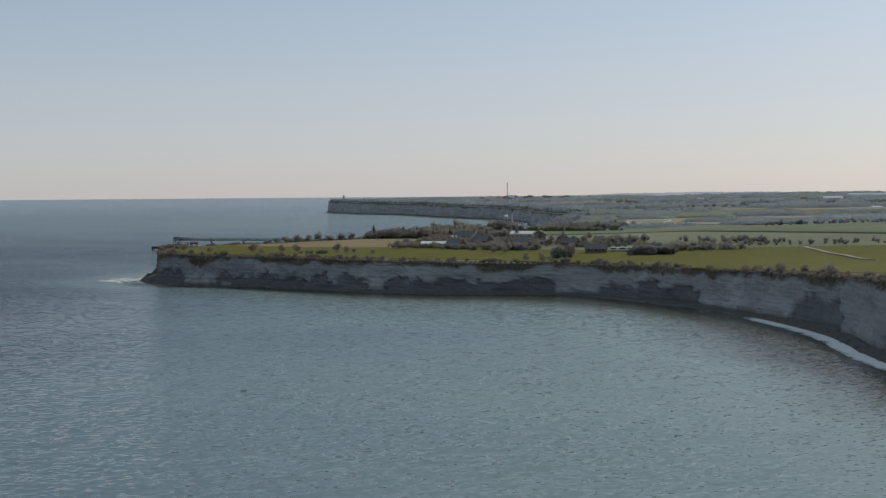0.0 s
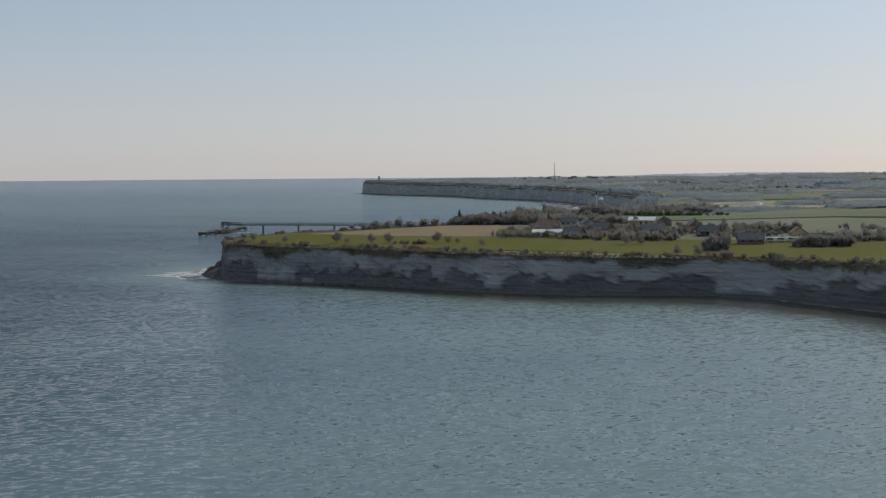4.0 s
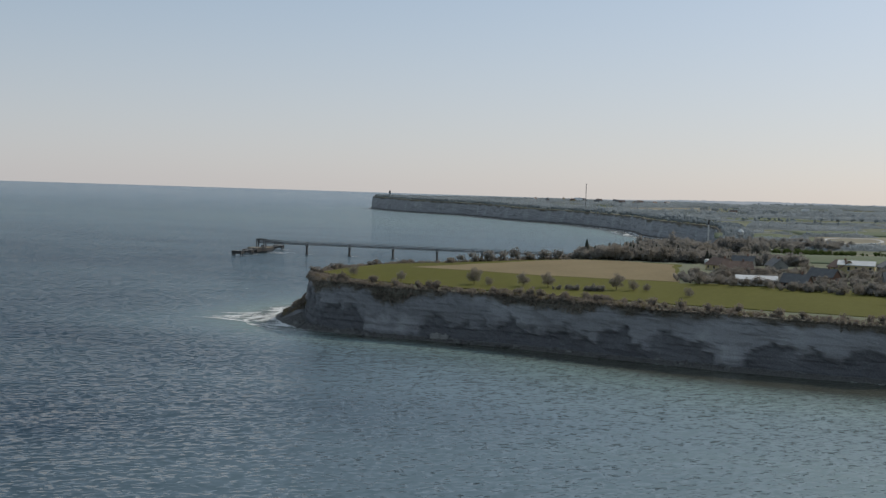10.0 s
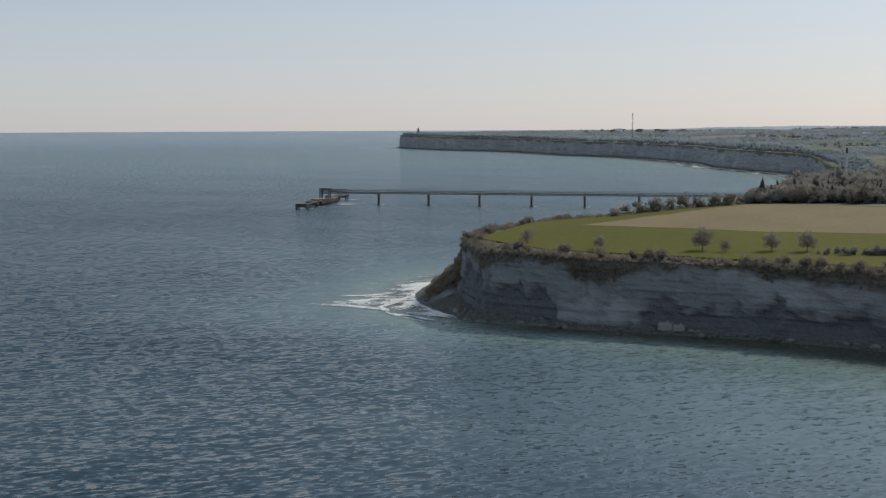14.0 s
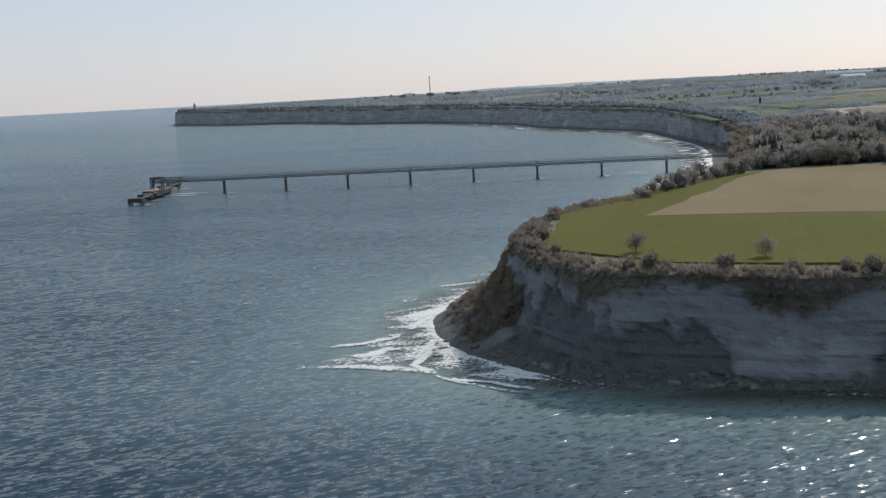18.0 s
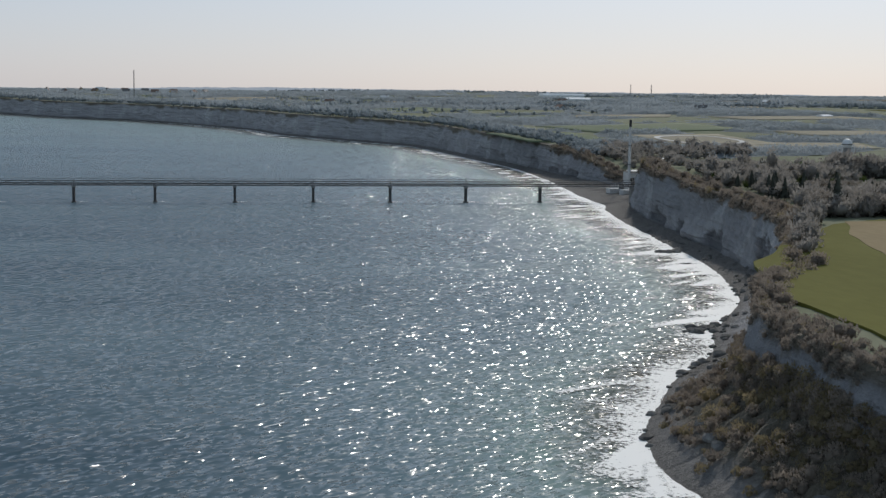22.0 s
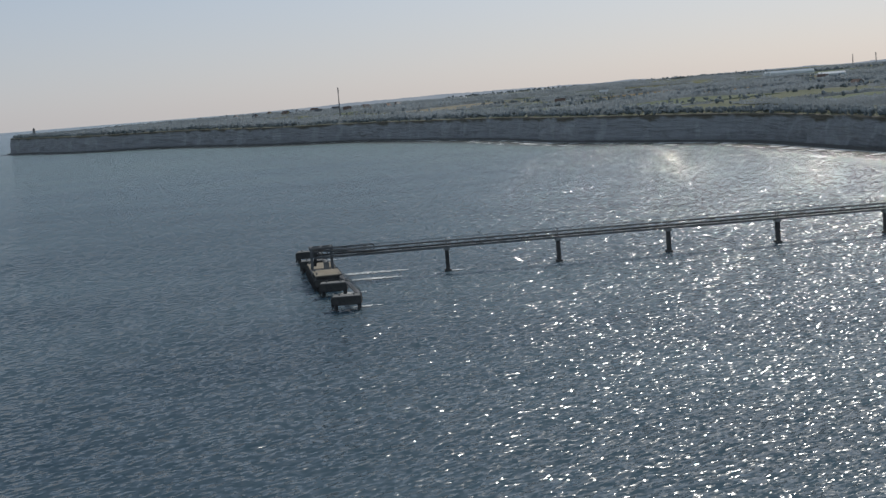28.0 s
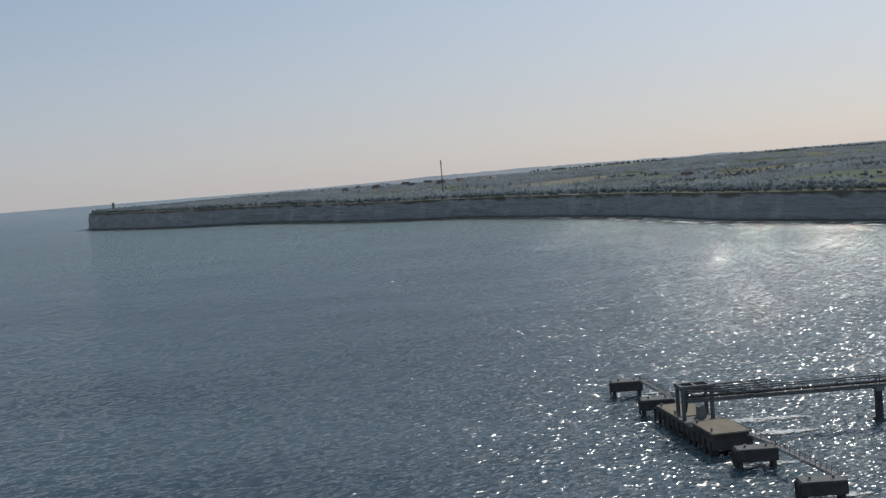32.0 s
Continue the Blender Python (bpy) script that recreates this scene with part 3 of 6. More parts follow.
def build_land():
    from mathutils.geometry import delaunay_2d_cdt
    rng = np.random.default_rng(4)
    pts = []
    for step, x0, x1, y0, y1 in ((14, 160, 760, -900, 200), (34, -100, 1300, -1200, 1200), (90, -800, 4300, -4900, 3400)):
        gx, gy = np.meshgrid(np.arange(x0, x1, step), np.arange(y0, y1, step))
        p = np.stack([gx.ravel(), gy.ravel()], 1).astype(float)
        p += rng.uniform(-0.2, 0.2, p.shape) * step
        if step > 14:
            lo = (200, -880, 740, 180) if step == 34 else (-60, -1160, 1260, 1160)
            p = p[~((p[:, 0] > lo[0]) & (p[:, 0] < lo[2]) & (p[:, 1] > lo[1]) & (p[:, 1] < lo[3]))]
        p = p[inside(p[:, 0], p[:, 1], OUTLINE)]
        p = p[np.hypot(p[:, 0] - CENTRE[0], p[:, 1] - CENTRE[1]) < REACH - 30]
        near = np.array([np.hypot(EDGE[:, 0] - a, EDGE[:, 1] - b).min() for a, b in p])
        pts.append(p[near > step * 0.3])
    inner = np.concatenate(pts)
    nb = len(OUTLINE)
    allp = np.concatenate([OUTLINE, inner])
    vin = [Vector(map(float, p)) for p in allp]
    vo, _, fo, ov, _, _ = delaunay_2d_cdt(vin, [], [list(range(nb))[::-1]], 1, 1e-4)
    xy = np.array([(v.x, v.y) for v in vo])
    z = ground(xy[:, 0], xy[:, 1])
    for k, src in enumerate(ov):
        for s in src:
            if s < len(EDGE):
                z[k] = EDGE[s, 2]
    ob = mesh_ob("ground", np.column_stack([xy, z]), fo, LAND, True)
    tagged(ob, "gently rising coastal farmland of rough spring grass", "ground", kind="structure")


build_land()


# ---------- the sea ----------
def shore_distance(p):
    dist = np.empty(len(p))
    sc = CO[::4, :2]
    for c in range(0, len(p), 3000):
        q = p[c:c + 3000]
        dist[c:c + 3000] = np.sqrt(((q[:, None, :] - sc[None]) ** 2).sum(2)).min(1)
    return dist


def build_sea():
    step = 12.0
    xs = np.unique(np.concatenate([np.linspace(-4100, -900, 14), np.arange(-900, -330, 40), np.arange(-330, 520, step), np.arange(520, 720, 12), np.arange(720, 1200, 60), np.linspace(1200, 4400, 12)]))
    ys = np.unique(np.concatenate([np.linspace(-4900, -1300, 14), np.arange(-1300, -1080, 20), np.arange(-1080, 300, step), np.arange(300, 2400, 45), np.linspace(2400, 3400, 9)]))
    gx, gy = np.meshgrid(xs, ys)
    p = np.stack([gx.ravel(), gy.ravel()], 1)
    r = np.hypot(p[:, 0] - CENTRE[0], p[:, 1] - CENTRE[1])
    over = r > 4180
    p[over] = CENTRE + (p[over] - CENTRE) * (4180 / r[over])[:, None]
    z = 34.0 * np.clip((np.minimum(r, 4180) - 3050) / 1130, 0, 1) ** 2
    nx, ny = len(xs), len(ys)
    # distance from the shore on a coarse net, read off between its knots
    cx, cy = np.arange(-1000, 1300, 14.0), np.arange(-1400, 2500, 14.0)
    ax, ay = np.meshgrid(cx, cy)
    net = shore_distance(np.stack([ax.ravel(), ay.ravel()], 1)).reshape(ax.shape)
    fx = np.clip((p[:, 0] - cx[0]) / 14, 0, len(cx) - 1.001)
    fy = np.clip((p[:, 1] - cy[0]) / 14, 0, len(cy) - 1.001)
    ix, iy = fx.astype(int), fy.astype(int)
    u, v = fx - ix, fy - iy
    dist = (net[iy, ix] * (1 - u) + net[iy, ix + 1] * u) * (1 - v) + (net[iy + 1, ix] * (1 - u) + net[iy + 1, ix + 1] * u) * v
    land = inside(p[:, 0], p[:, 1], np.concatenate([CO[::8, :2], RIM])) & (dist > 14)
    sheltered = np.clip((p[:, 0] - 185) / 190, 0, 1) * np.clip((-440 - p[:, 1]) / 60, 0, 1)
    bay = np.clip((p[:, 1] + 520) / 260, 0, 1) * np.clip((p[:, 0] + 900) / 500, 0, 1)
    cloud_haze = 0.95 * np.exp(-dist / 20) + 0.17 * bay * np.exp(-dist / 900) + (0.15 + 0.57 * sheltered) * np.exp(-dist / (120 + 170 * sheltered))
    # distance haze put into the water's colour, on top of the chalk
    cloud_haze = cloud_haze + 0.31 * np.clip((r - 650) / 1100, 0, 1)
    a = (np.arange(ny - 1)[:, None] * nx + np.arange(nx - 1)[None]).ravel()
    F = np.stack([a, a + 1, a + nx + 1, a + nx], 1)
    F = F[~(over[F].all(1)) & ~(land[F].all(1))]
    keep = np.zeros(len(p), bool)
    keep[F.ravel()] = True
    idx = np.cumsum(keep) - 1
    me = bpy.data.meshes.new("sea")
    V = np.column_stack([p, z])[keep].astype(np.float32)
    F = idx[F].astype(np.int32)
    me.vertices.add(len(V))
    me.vertices.foreach_set("co", V.ravel())
    me.loops.add(F.size)
    me.loops.foreach_set("vertex_index", F.ravel())
    me.polygons.add(len(F))
    me.polygons.foreach_set("loop_start", np.arange(0, F.size, 4, dtype=np.int32))
    at = me.attributes.new("chalk_and_haze", "FLOAT", "POINT")
    at.data.foreach_set("value", cloud_haze[keep].astype(np.float32))
    lee = (np.clip((p[:, 0] - 150) / 120, 0, 1) * np.clip((-440 - p[:, 1]) / 60, 0, 1) * np.exp(-dist / 420))
    offing = np.clip((r - 700) / 1800, 0, 1)[keep]
    me.attributes.new("offing", "FLOAT", "POINT").data.foreach_set("value", offing.astype(np.float32))
    lee = np.maximum(lee, 0.85 * np.clip((r - 2000) / 1700, 0, 1))[keep]
    me.attributes.new("lee", "FLOAT", "POINT").data.foreach_set("value", lee.astype(np.float32))
    me.materials.append(SEA)
    me.update(calc_edges=True)
    me.shade_smooth()
    tagged(new("sea", me), "wind-rippled grey-blue sea, chalky green by the cliffs", "sea", kind="structure")


build_sea()


def build_surf():
    """Broken water along the shore; widest off the point and below the pier."""
    verts, faces, froth = [], [], []
    rows = 34
    cols = [i for i in range(len(CO)) if CO[i, 1] > -1000 and CO[i, 5] < 20]
    for i in cols:
        x, y, *_ = CO[i]
        if x > 300 and y < -500:
            a = np.interp(y, [-1000, -800, -720, -690, -650, -636, -600, -572, -530], [0.85, 0.95, 0.95, 0.85, 0.7, 0.15, 0.1, 0.35, 0.0])
            w = np.interp(y, [-1000, -700, -600], [5.5, 5, 4])
        elif y < -484:
            a = np.interp(x, [181, 192, 205, 300], [0.62, 0.25, -0.1, -0.1])
            w = np.interp(x, [181, 192, 215, 300], [9, 7, 5, 4])
        else:
            a = np.interp(y, [-484, -440, -400, -360, -300, -200, -60, 60, 250, 600, 940, 1000, 1200, 2100, 2200], [0.78, 0.8, 0.7, 0.68, 0.78, 0.85, 0.82, 0.82, 0.95, 0.95, 1.0, 0.8, 0.55, 0.5, 0.0])
            w = np.interp(y, [-484, -470, -450, -420, -400, -340, -200, -60, 60, 250, 600, 950, 1010, 1300, 2200], [9, 10, 10, 13, 18, 24, 30, 26, 20, 20, 26, 36, 22, 12, 9])
        a += 0.25 * ns(run[i] * 0.03, 55.0)
        reef = w > 18 and y < -400
        for k in range(rows):
            q = k / (rows - 1)
            off = 2.5 - (w + 2.5) * q - (2.6 if x > 300 and y < -600 else 0.0)
            px, py = x + INL[i, 0] * off, y + INL[i, 1] * off
            verts.append((px, py, 0.12 + 0.03 * q))
            # crests roll in one behind the other, broken along their length
            bend = 3.5 * ns(px * 0.03, py * 0.03, 61.0)
            along, across = 0.8 * px + 0.6 * py, 0.8 * py - 0.6 * px
            band = min(1.0, max(0.0, 0.1 + 2.6 * ns(along * 0.05, across * 0.26 + bend * 0.25, 63.0)))
            broken = min(1.0, max(0.0, 0.75 + 1.6 * ns(px * 0.05, py * 0.05, 67.0)))
            wash = 7.0 if x > 300 or y > 150 or y < -432 else 12.0
            base = a * max(0.0, 1.0 - q * w / (wash + 0.55 * wash * ns(run[i] * 0.09, 64.0) + 0.5 * wash * ns(run[i] * 0.35, 65.0))) * 1.35
            crest = 1.7 * a * (1.05 - 0.75 * q) * band * broken
            froth.append(max(0.0, max(base, crest) + (0.3 * a * broken * (1 - q) if reef else 0) - max(0.0, (q - 0.9) * 6)))
    n = len(cols)
    for i in range(n - 1):
        for k in range(rows - 1):
            a = i * rows + k
            faces.append((a, a + rows, a + rows + 1, a + 1))
    ob = mesh_ob("surf", verts, faces, FOAM, True, attrs={"froth": froth})
    tagged(ob, "white breaking surf along the shore", "surf", kind="stuff")


def build_breakers():
    """Crests and sheets of foam that fan out over the reef, and a few whitecaps beyond."""
    lines = [([(136, -472), (146, -472.5), (155, -475), (163, -478.5)], 4.6, 0.66), ([(159, -446), (159.5, -462), (158, -473), (163, -481.5)], 2.4, 1.0),
             ([(162, -481), (166, -487), (172, -492.5), (179, -498)], 1.4, 0.55), ([(138, -453), (145, -450), (152, -444)], 3.6, 0.75), ([(144, -463), (149, -461.5), (152, -455)], 4.4, 0.85),
             ([(150, -458), (155, -456), (161, -455)], 3.0, 0.6), ([(169, -483), (176, -484), (184, -490)], 2.2, 0.95), ([(153, -436), (154, -429), (157, -418)], 3.0, 0.9),
             ([(154, -470), (158, -462), (160, -450)], 10.0, 0.56), ([(163, -477), (166, -470), (162, -458)], 8.0, 0.62), ([(140, -468), (148, -466), (156, -466)], 10.0, 0.46), ([(146, -452), (152, -451), (158, -449)], 8.0, 0.5), ([(166, -486), (173, -490), (181, -496)], 2.0, 0.7)]
    rg = np.random.default_rng(8)
    for k in range(26):
        x, y = rg.uniform(70, 152), rg.uniform(-500, -330)
        l = rg.uniform(0.8, 2.6)
        lines.append(([(x - l * 0.7, y - l * 0.5), (x, y + 0.2), (x + l * 0.7, y + l * 0.6)], rg.uniform(0.25, 0.6), 0.7))
    for n, (pts, width, peak) in enumerate(lines):
        verts, faces, froth = [], [], []
        P = np.array(pts, float)
        cum = np.concatenate([[0], np.cumsum(np.hypot(*np.diff(P, axis=0).T))])
        m = max(6, int(cum[-1] / 0.7))
        u = np.linspace(0, cum[-1], m)
        X, Y = np.interp(u, cum, P[:, 0]), np.interp(u, cum, P[:, 1])
        d = np.gradient(np.stack([X, Y], 1), axis=0)
        d /= np.linalg.norm(d, axis=1)[:, None]
        for i in range(m):
            e = abs(2 * i / (m - 1) - 1)
            w = width * (1 + 0.6 * ns(X[i] * 0.25, Y[i] * 0.25, n))
            mid = 0.8 * ns(X[i] * 0.15, Y[i] * 0.15, 5 + n)
            for k in range(7):
                q = k / 6 - 0.5
                o = q * w + mid
                verts.append((X[i] - d[i, 1] * o, Y[i] + d[i, 0] * o, 0.17 + 0.004 * (n % 13)))
                froth.append(peak * (1 - 3.4 * q * q) * (1 - 0.55 * e ** 3))
        for i in range(m - 1):
            for k in range(6):
                a = i * 7 + k
                faces.append((a, a + 7, a + 8, a + 1))
        big = n < 13
        ob = mesh_ob("breaker" if big else "whitecap", verts, faces, FOAM, True, attrs={"froth": froth})
        tagged(ob, "white breaker rolling over the reef off the point" if big else "small whitecap on the open sea", "breaker" if big else "whitecap", "breakers off the point" if big else "whitecaps")


build_surf()
build_breakers()


# ---------- fields ----------
def field(name, corners, mat, label, lift=0.35, n=14):
    """A crop of some depth draped over the land inside four corners, with a slightly ragged edge."""
    A, B, C, D = [np.array(c, float) for c in corners]
    verts, faces = [], []
    for j in range(n + 1):
        for i in range(n + 1):
            u, v = i / n, j / n
            p = (A * (1 - u) + B * u) * (1 - v) + (D * (1 - u) + C * u) * v
            if i in (0, n) or j in (0, n):
                p = p + np.array([ns(p[0] * 0.05, p[1] * 0.05, 2), ns(p[0] * 0.05, p[1] * 0.05, 8)]) * 2.5
            verts.append(p)
    P = np.array(verts)
    z = ground(P[:, 0], P[:, 1]) + lift
    V = [(p[0], p[1], h) for p, h in zip(P, z)]
    for j in range(n):
        for i in range(n):
            a = j * (n + 1) + i
            faces.append((a, a + 1, a + n + 2, a + n + 1))
    ring = [i for i in range(n + 1)] + [j * (n + 1) + n for j in range(1, n + 1)] + [n * (n + 1) + i for i in range(n - 1, -1, -1)] + [j * (n + 1) for j in range(n - 1, 0, -1)]
    base = len(V)
    for r in ring:
        V.append((V[r][0], V[r][1], V[r][2] - 0.7))
    for k in range(len(ring)):
        k2 = (k + 1) % len(ring)
        faces.append((ring[k], base + k, base + k2, ring[k2]))
    ob = mesh_ob(name, V, faces, mat, True)
    return tagged(ob, label, "field", kind="structure")


def crop_area(name, outline, mat, label, lift, step):
    """A crop of some depth over a many-cornered plot."""
    from mathutils.geometry import delaunay_2d_cdt
    ring = []
    for k in range(len(outline)):
        A, B = np.array(outline[k], float), np.array(outline[(k + 1) % len(outline)], float)
        m = max(1, int(np.hypot(*(B - A)) / step))
        for j in range(m):
            p = A + (B - A) * j / m
            ring.append((p[0] + 1.6 * ns(p[0] * 0.06, p[1] * 0.06, 2), p[1] + 1.6 * ns(p[0] * 0.06, p[1] * 0.06, 8)))
    ring = np.array(ring)
    lo, hi = ring.min(0), ring.max(0)
    gx, gy = np.meshgrid(np.arange(lo[0], hi[0], step), np.arange(lo[1], hi[1], step))
    p = np.stack([gx.ravel(), gy.ravel()], 1)
    p = p[inside(p[:, 0], p[:, 1], ring)]
    p = p[np.sqrt(((p[:, None] - ring[None]) ** 2).sum(2)).min(1) > step * 0.5]
    pts = np.concatenate([ring, p])
    n = len(ring)
    vo, _, fo, _, _, _ = delaunay_2d_cdt([Vector(map(float, q)) for q in pts], [], [list(range(n))], 1, 1e-4)
    xy = np.array([(v.x, v.y) for v in vo])
    V = [tuple(v) for v in np.column_stack([xy, ground(xy[:, 0], xy[:, 1]) + lift])]
    base = len(V)
    faces = [tuple(f) for f in fo]
    rz = ground(ring[:, 0], ring[:, 1])
    for q, h in zip(ring, rz):
        V += [(q[0], q[1], h + lift), (q[0], q[1], h - 0.4)]
    for k in range(n):
        k2 = (k + 1) % n
        faces.append((base + 2 * k, base + 2 * k + 1, base + 2 * k2 + 1, base + 2 * k2))
    return tagged(mesh_ob(name, V, faces, mat, True), label, "field", kind="structure")


crop_area("crop_field", [(183, -456), (186, -393), (198, -350), (222, -314), (245, -284), (262, -276), (306, -298), (318, -431), (364, -415), (398, -440), (522, -430), (640, -430), (603, -690), (474, -531), (402, -515), (335, -510), (206, -481)],
          GREEN, "bright green field of young crop on the headland", 0.2, 5.0)
crop_area("stubble_field", [(205, -409), (264, -425), (318, -425), (303, -303), (275, -283), (250, -280), (238, -308), (226, -346), (215, -378)],
          BROWN, "pale brown field of dry stubble beside green crop", 0.28, 5.0)
field("meadow", [(342, -228), (640, -330), (660, -30), (312, -88)], FARGREEN, "green meadow behind the village trees", 0.4, 16)
FIELDS_FAR = [
    ("dry_field", (372, -30, 90, 60, 8), PALE, "pale dry field with a chalky track"), ("dry_field", (402, 250, 66, 116, 0), PALE, "tawny floor of an old chalk pit"), ("dry_field", (442, 186, 84, 56, -12), PALE, "pale dry field beyond the woods"),
    ("meadow", (312, 285, 60, 110, 4), FARGREEN, "green meadow above the bay"), ("meadow", (412, 405, 130, 110, 10), FARGREEN, "green meadow above the bay"),
    ("dry_field", (556, 325, 130, 56, 4), PALE, "narrow pale field among woods"), ("dry_field", (610, 575, 140, 64, 6), PALE, "narrow pale field on the rising land"),
    ("dry_field", (470, 655, 90, 70, -20), PALE, "small tawny field among far woods"), ("meadow", (690, 420, 90, 70, 10), FARGREEN, "small green field among far woods"),
    ("meadow", (375, 650, 80, 90, 10), FARGREEN, "green meadow behind the far cliffs"),
    ("meadow", (290, 900, 140, 140, 25), FARGREEN, "green meadow behind the far cliffs"), ("meadow", (200, 1110, 110, 90, 30), FARGREEN, "green meadow behind the far cliffs"),
    ("dry_field", (360, 1230, 180, 110, 12), PALE, "tawny field on the rising land"),
    ("dry_field", (760, 60, 210, 110, 5), PALE, "tawny field on the rising land"), ("meadow", (850, -200, 240, 130, -4), FARGREEN, "green meadow on the rising land"),
    ("crop_field", (720, -480, 180, 200, 12), GREEN, "green field of young crop inland"), ("dry_field", (120, 1480, 160, 120, 28), PALE, "tawny field behind the far cliffs"),
    ("meadow", (-60, 1750, 180, 120, 35), FARGREEN, "green meadow near the far village")]
for name, (fx, fy, fw, fd, turn), mat, label in FIELDS_FAR:
    t = radians(turn)
    cs = [(fx + a * fw * math.cos(t) - b * fd * math.sin(t), fy + a * fw * math.sin(t) + b * fd * math.cos(t)) for a, b in ((-.5, -.5), (.5, -.5), (.5, .5), (-.5, .5))]
    field(name, cs, mat, label, 0.5, 10)
# a patchwork of plots over the rising land, with hedges along some of their edges
PLOTS = []
prng = np.random.default_rng(21)
for j in range(-8, 14):
    for i in range(-1, 9):
        w, d = prng.uniform(120, 190), prng.uniform(85, 130)
        a = radians(12 + 10 * math.sin(j * 0.7))
        cx = 620 + i * 205 * math.cos(a) - j * 24 + prng.uniform(-12, 12)
        cy = -60 + j * 142 + i * 205 * math.sin(a) * 0.6 + prng.uniform(-8, 8)
        pick = prng.random()
        hedge = prng.random()
        if cx < 690 and -560 < cy < 60 or cy < -1150 or cx > 1900 or cx < 800 and 60 < cy < 820:
            continue
        if any(abs(cx - f[1][0]) < (w + f[1][2]) * 0.56 and abs(cy - f[1][1]) < (d + f[1][3]) * 0.6 for f in FIELDS_FAR):
            continue
        cs = [(cx + u * w * math.cos(a) - v * d * math.sin(a), cy + u * w * math.sin(a) + v * d * math.cos(a)) for u, v in ((-.5, -.5), (.5, -.5), (.5, .5), (-.5, .5))]
        if not on_land([c[0] for c in cs], [c[1] for c in cs], 45).all():
            continue
        name, mat, words = (("meadow", FARGREEN, "muted green meadow between hedges"), ("dry_field", PALE, "tawny dry field between hedges"), ("stubble_field", BROWN, "brown stubble field between hedges"), ("crop_field", GREEN, "green plot of young crop between hedges"))[0 if pick < 0.5 else 1 if pick < 0.72 else 2 if pick < 0.84 else 3]
        field(name, cs, mat, words, 0.45, 8)
        PLOTS.append((cs, hedge))
def track_loop(cx, cy, rx, ry, width, label):
    """A worn chalk track round an old pit."""
    verts, faces = [], []
    for k in range(72):
        a = 2 * math.pi * k / 72
        w = 1 + 0.10 * ns(math.cos(a) * 1.5, math.sin(a) * 1.5, 7.0)
        for q in (-0.5, 0.5):
            x, y = cx + (rx * w + q * width) * math.cos(a), cy + (ry * w + q * width * 2.2) * math.sin(a)
            verts.append((x, y, g1(x, y) + 0.75))
        b, c = 2 * k, 2 * ((k + 1) % 72)
        faces.append((b, b + 1, c + 1, c))
    tagged(mesh_ob("chalk_track", verts, faces, CHALKDUST, True), label, "track", kind="structure")


track_loop(401, 248, 23, 46, 3.2, "pale chalk track looping round an old pit")
field("farm_track", [(566, -436), (598, -560), (601, -560), (569, -436)], PALE, "chalky farm track across green crop", 0.62, 8)


# ---------- trees ----------
def leaf_cloud(rng, centres, radii, count, size, squash=0.8):
    """Many small triangles scattered about ball-shaped clumps; arrays of corners and faces."""
    n = len(centres) * count
    c = np.repeat(np.asarray(centres, float), count, 0)
    r = np.repeat(np.asarray(radii, float), count)[:, None]
    u = rng.normal(size=(n, 3))
    u /= np.linalg.norm(u, axis=1)[:, None]
    p = c + u * r * (rng.uniform(0.25, 1.0, (n, 1)) ** 0.5) * np.array([1, 1, squash])
    a = rng.normal(size=(n, 3))
    b = rng.normal(size=(n, 3))
    s = (size if np.isscalar(size) else np.repeat(np.asarray(size, float), count)[:, None]) * rng.uniform(0.6, 1.3, (n, 1))
    a *= s / np.linalg.norm(a, axis=1)[:, None]
    b *= s / np.linalg.norm(b, axis=1)[:, None]
    V = np.stack([p - a * 0.5, p + a * 0.5, p + b], 1).reshape(-1, 3)
    return V, np.arange(n * 3).reshape(-1, 3)


def fast_mesh(name, V, F, mat):
    me = bpy.data.meshes.new(name)
    V, F = np.asarray(V, np.float32), np.asarray(F, np.int32)
    me.vertices.add(len(V))
    me.vertices.foreach_set("co", V.ravel())
    me.loops.add(F.size)
    me.loops.foreach_set("vertex_index", F.ravel())
    me.polygons.add(len(F))
    me.polygons.foreach_set("loop_start", np.arange(0, F.size, 3, dtype=np.int32))
    me.materials.append(mat)
    me.update(calc_edges=True)
    return me


def stuff(name, V, F, mat, label, category):
    return tagged(new(name, fast_mesh(name, V, F, mat)), label, category, kind="stuff")


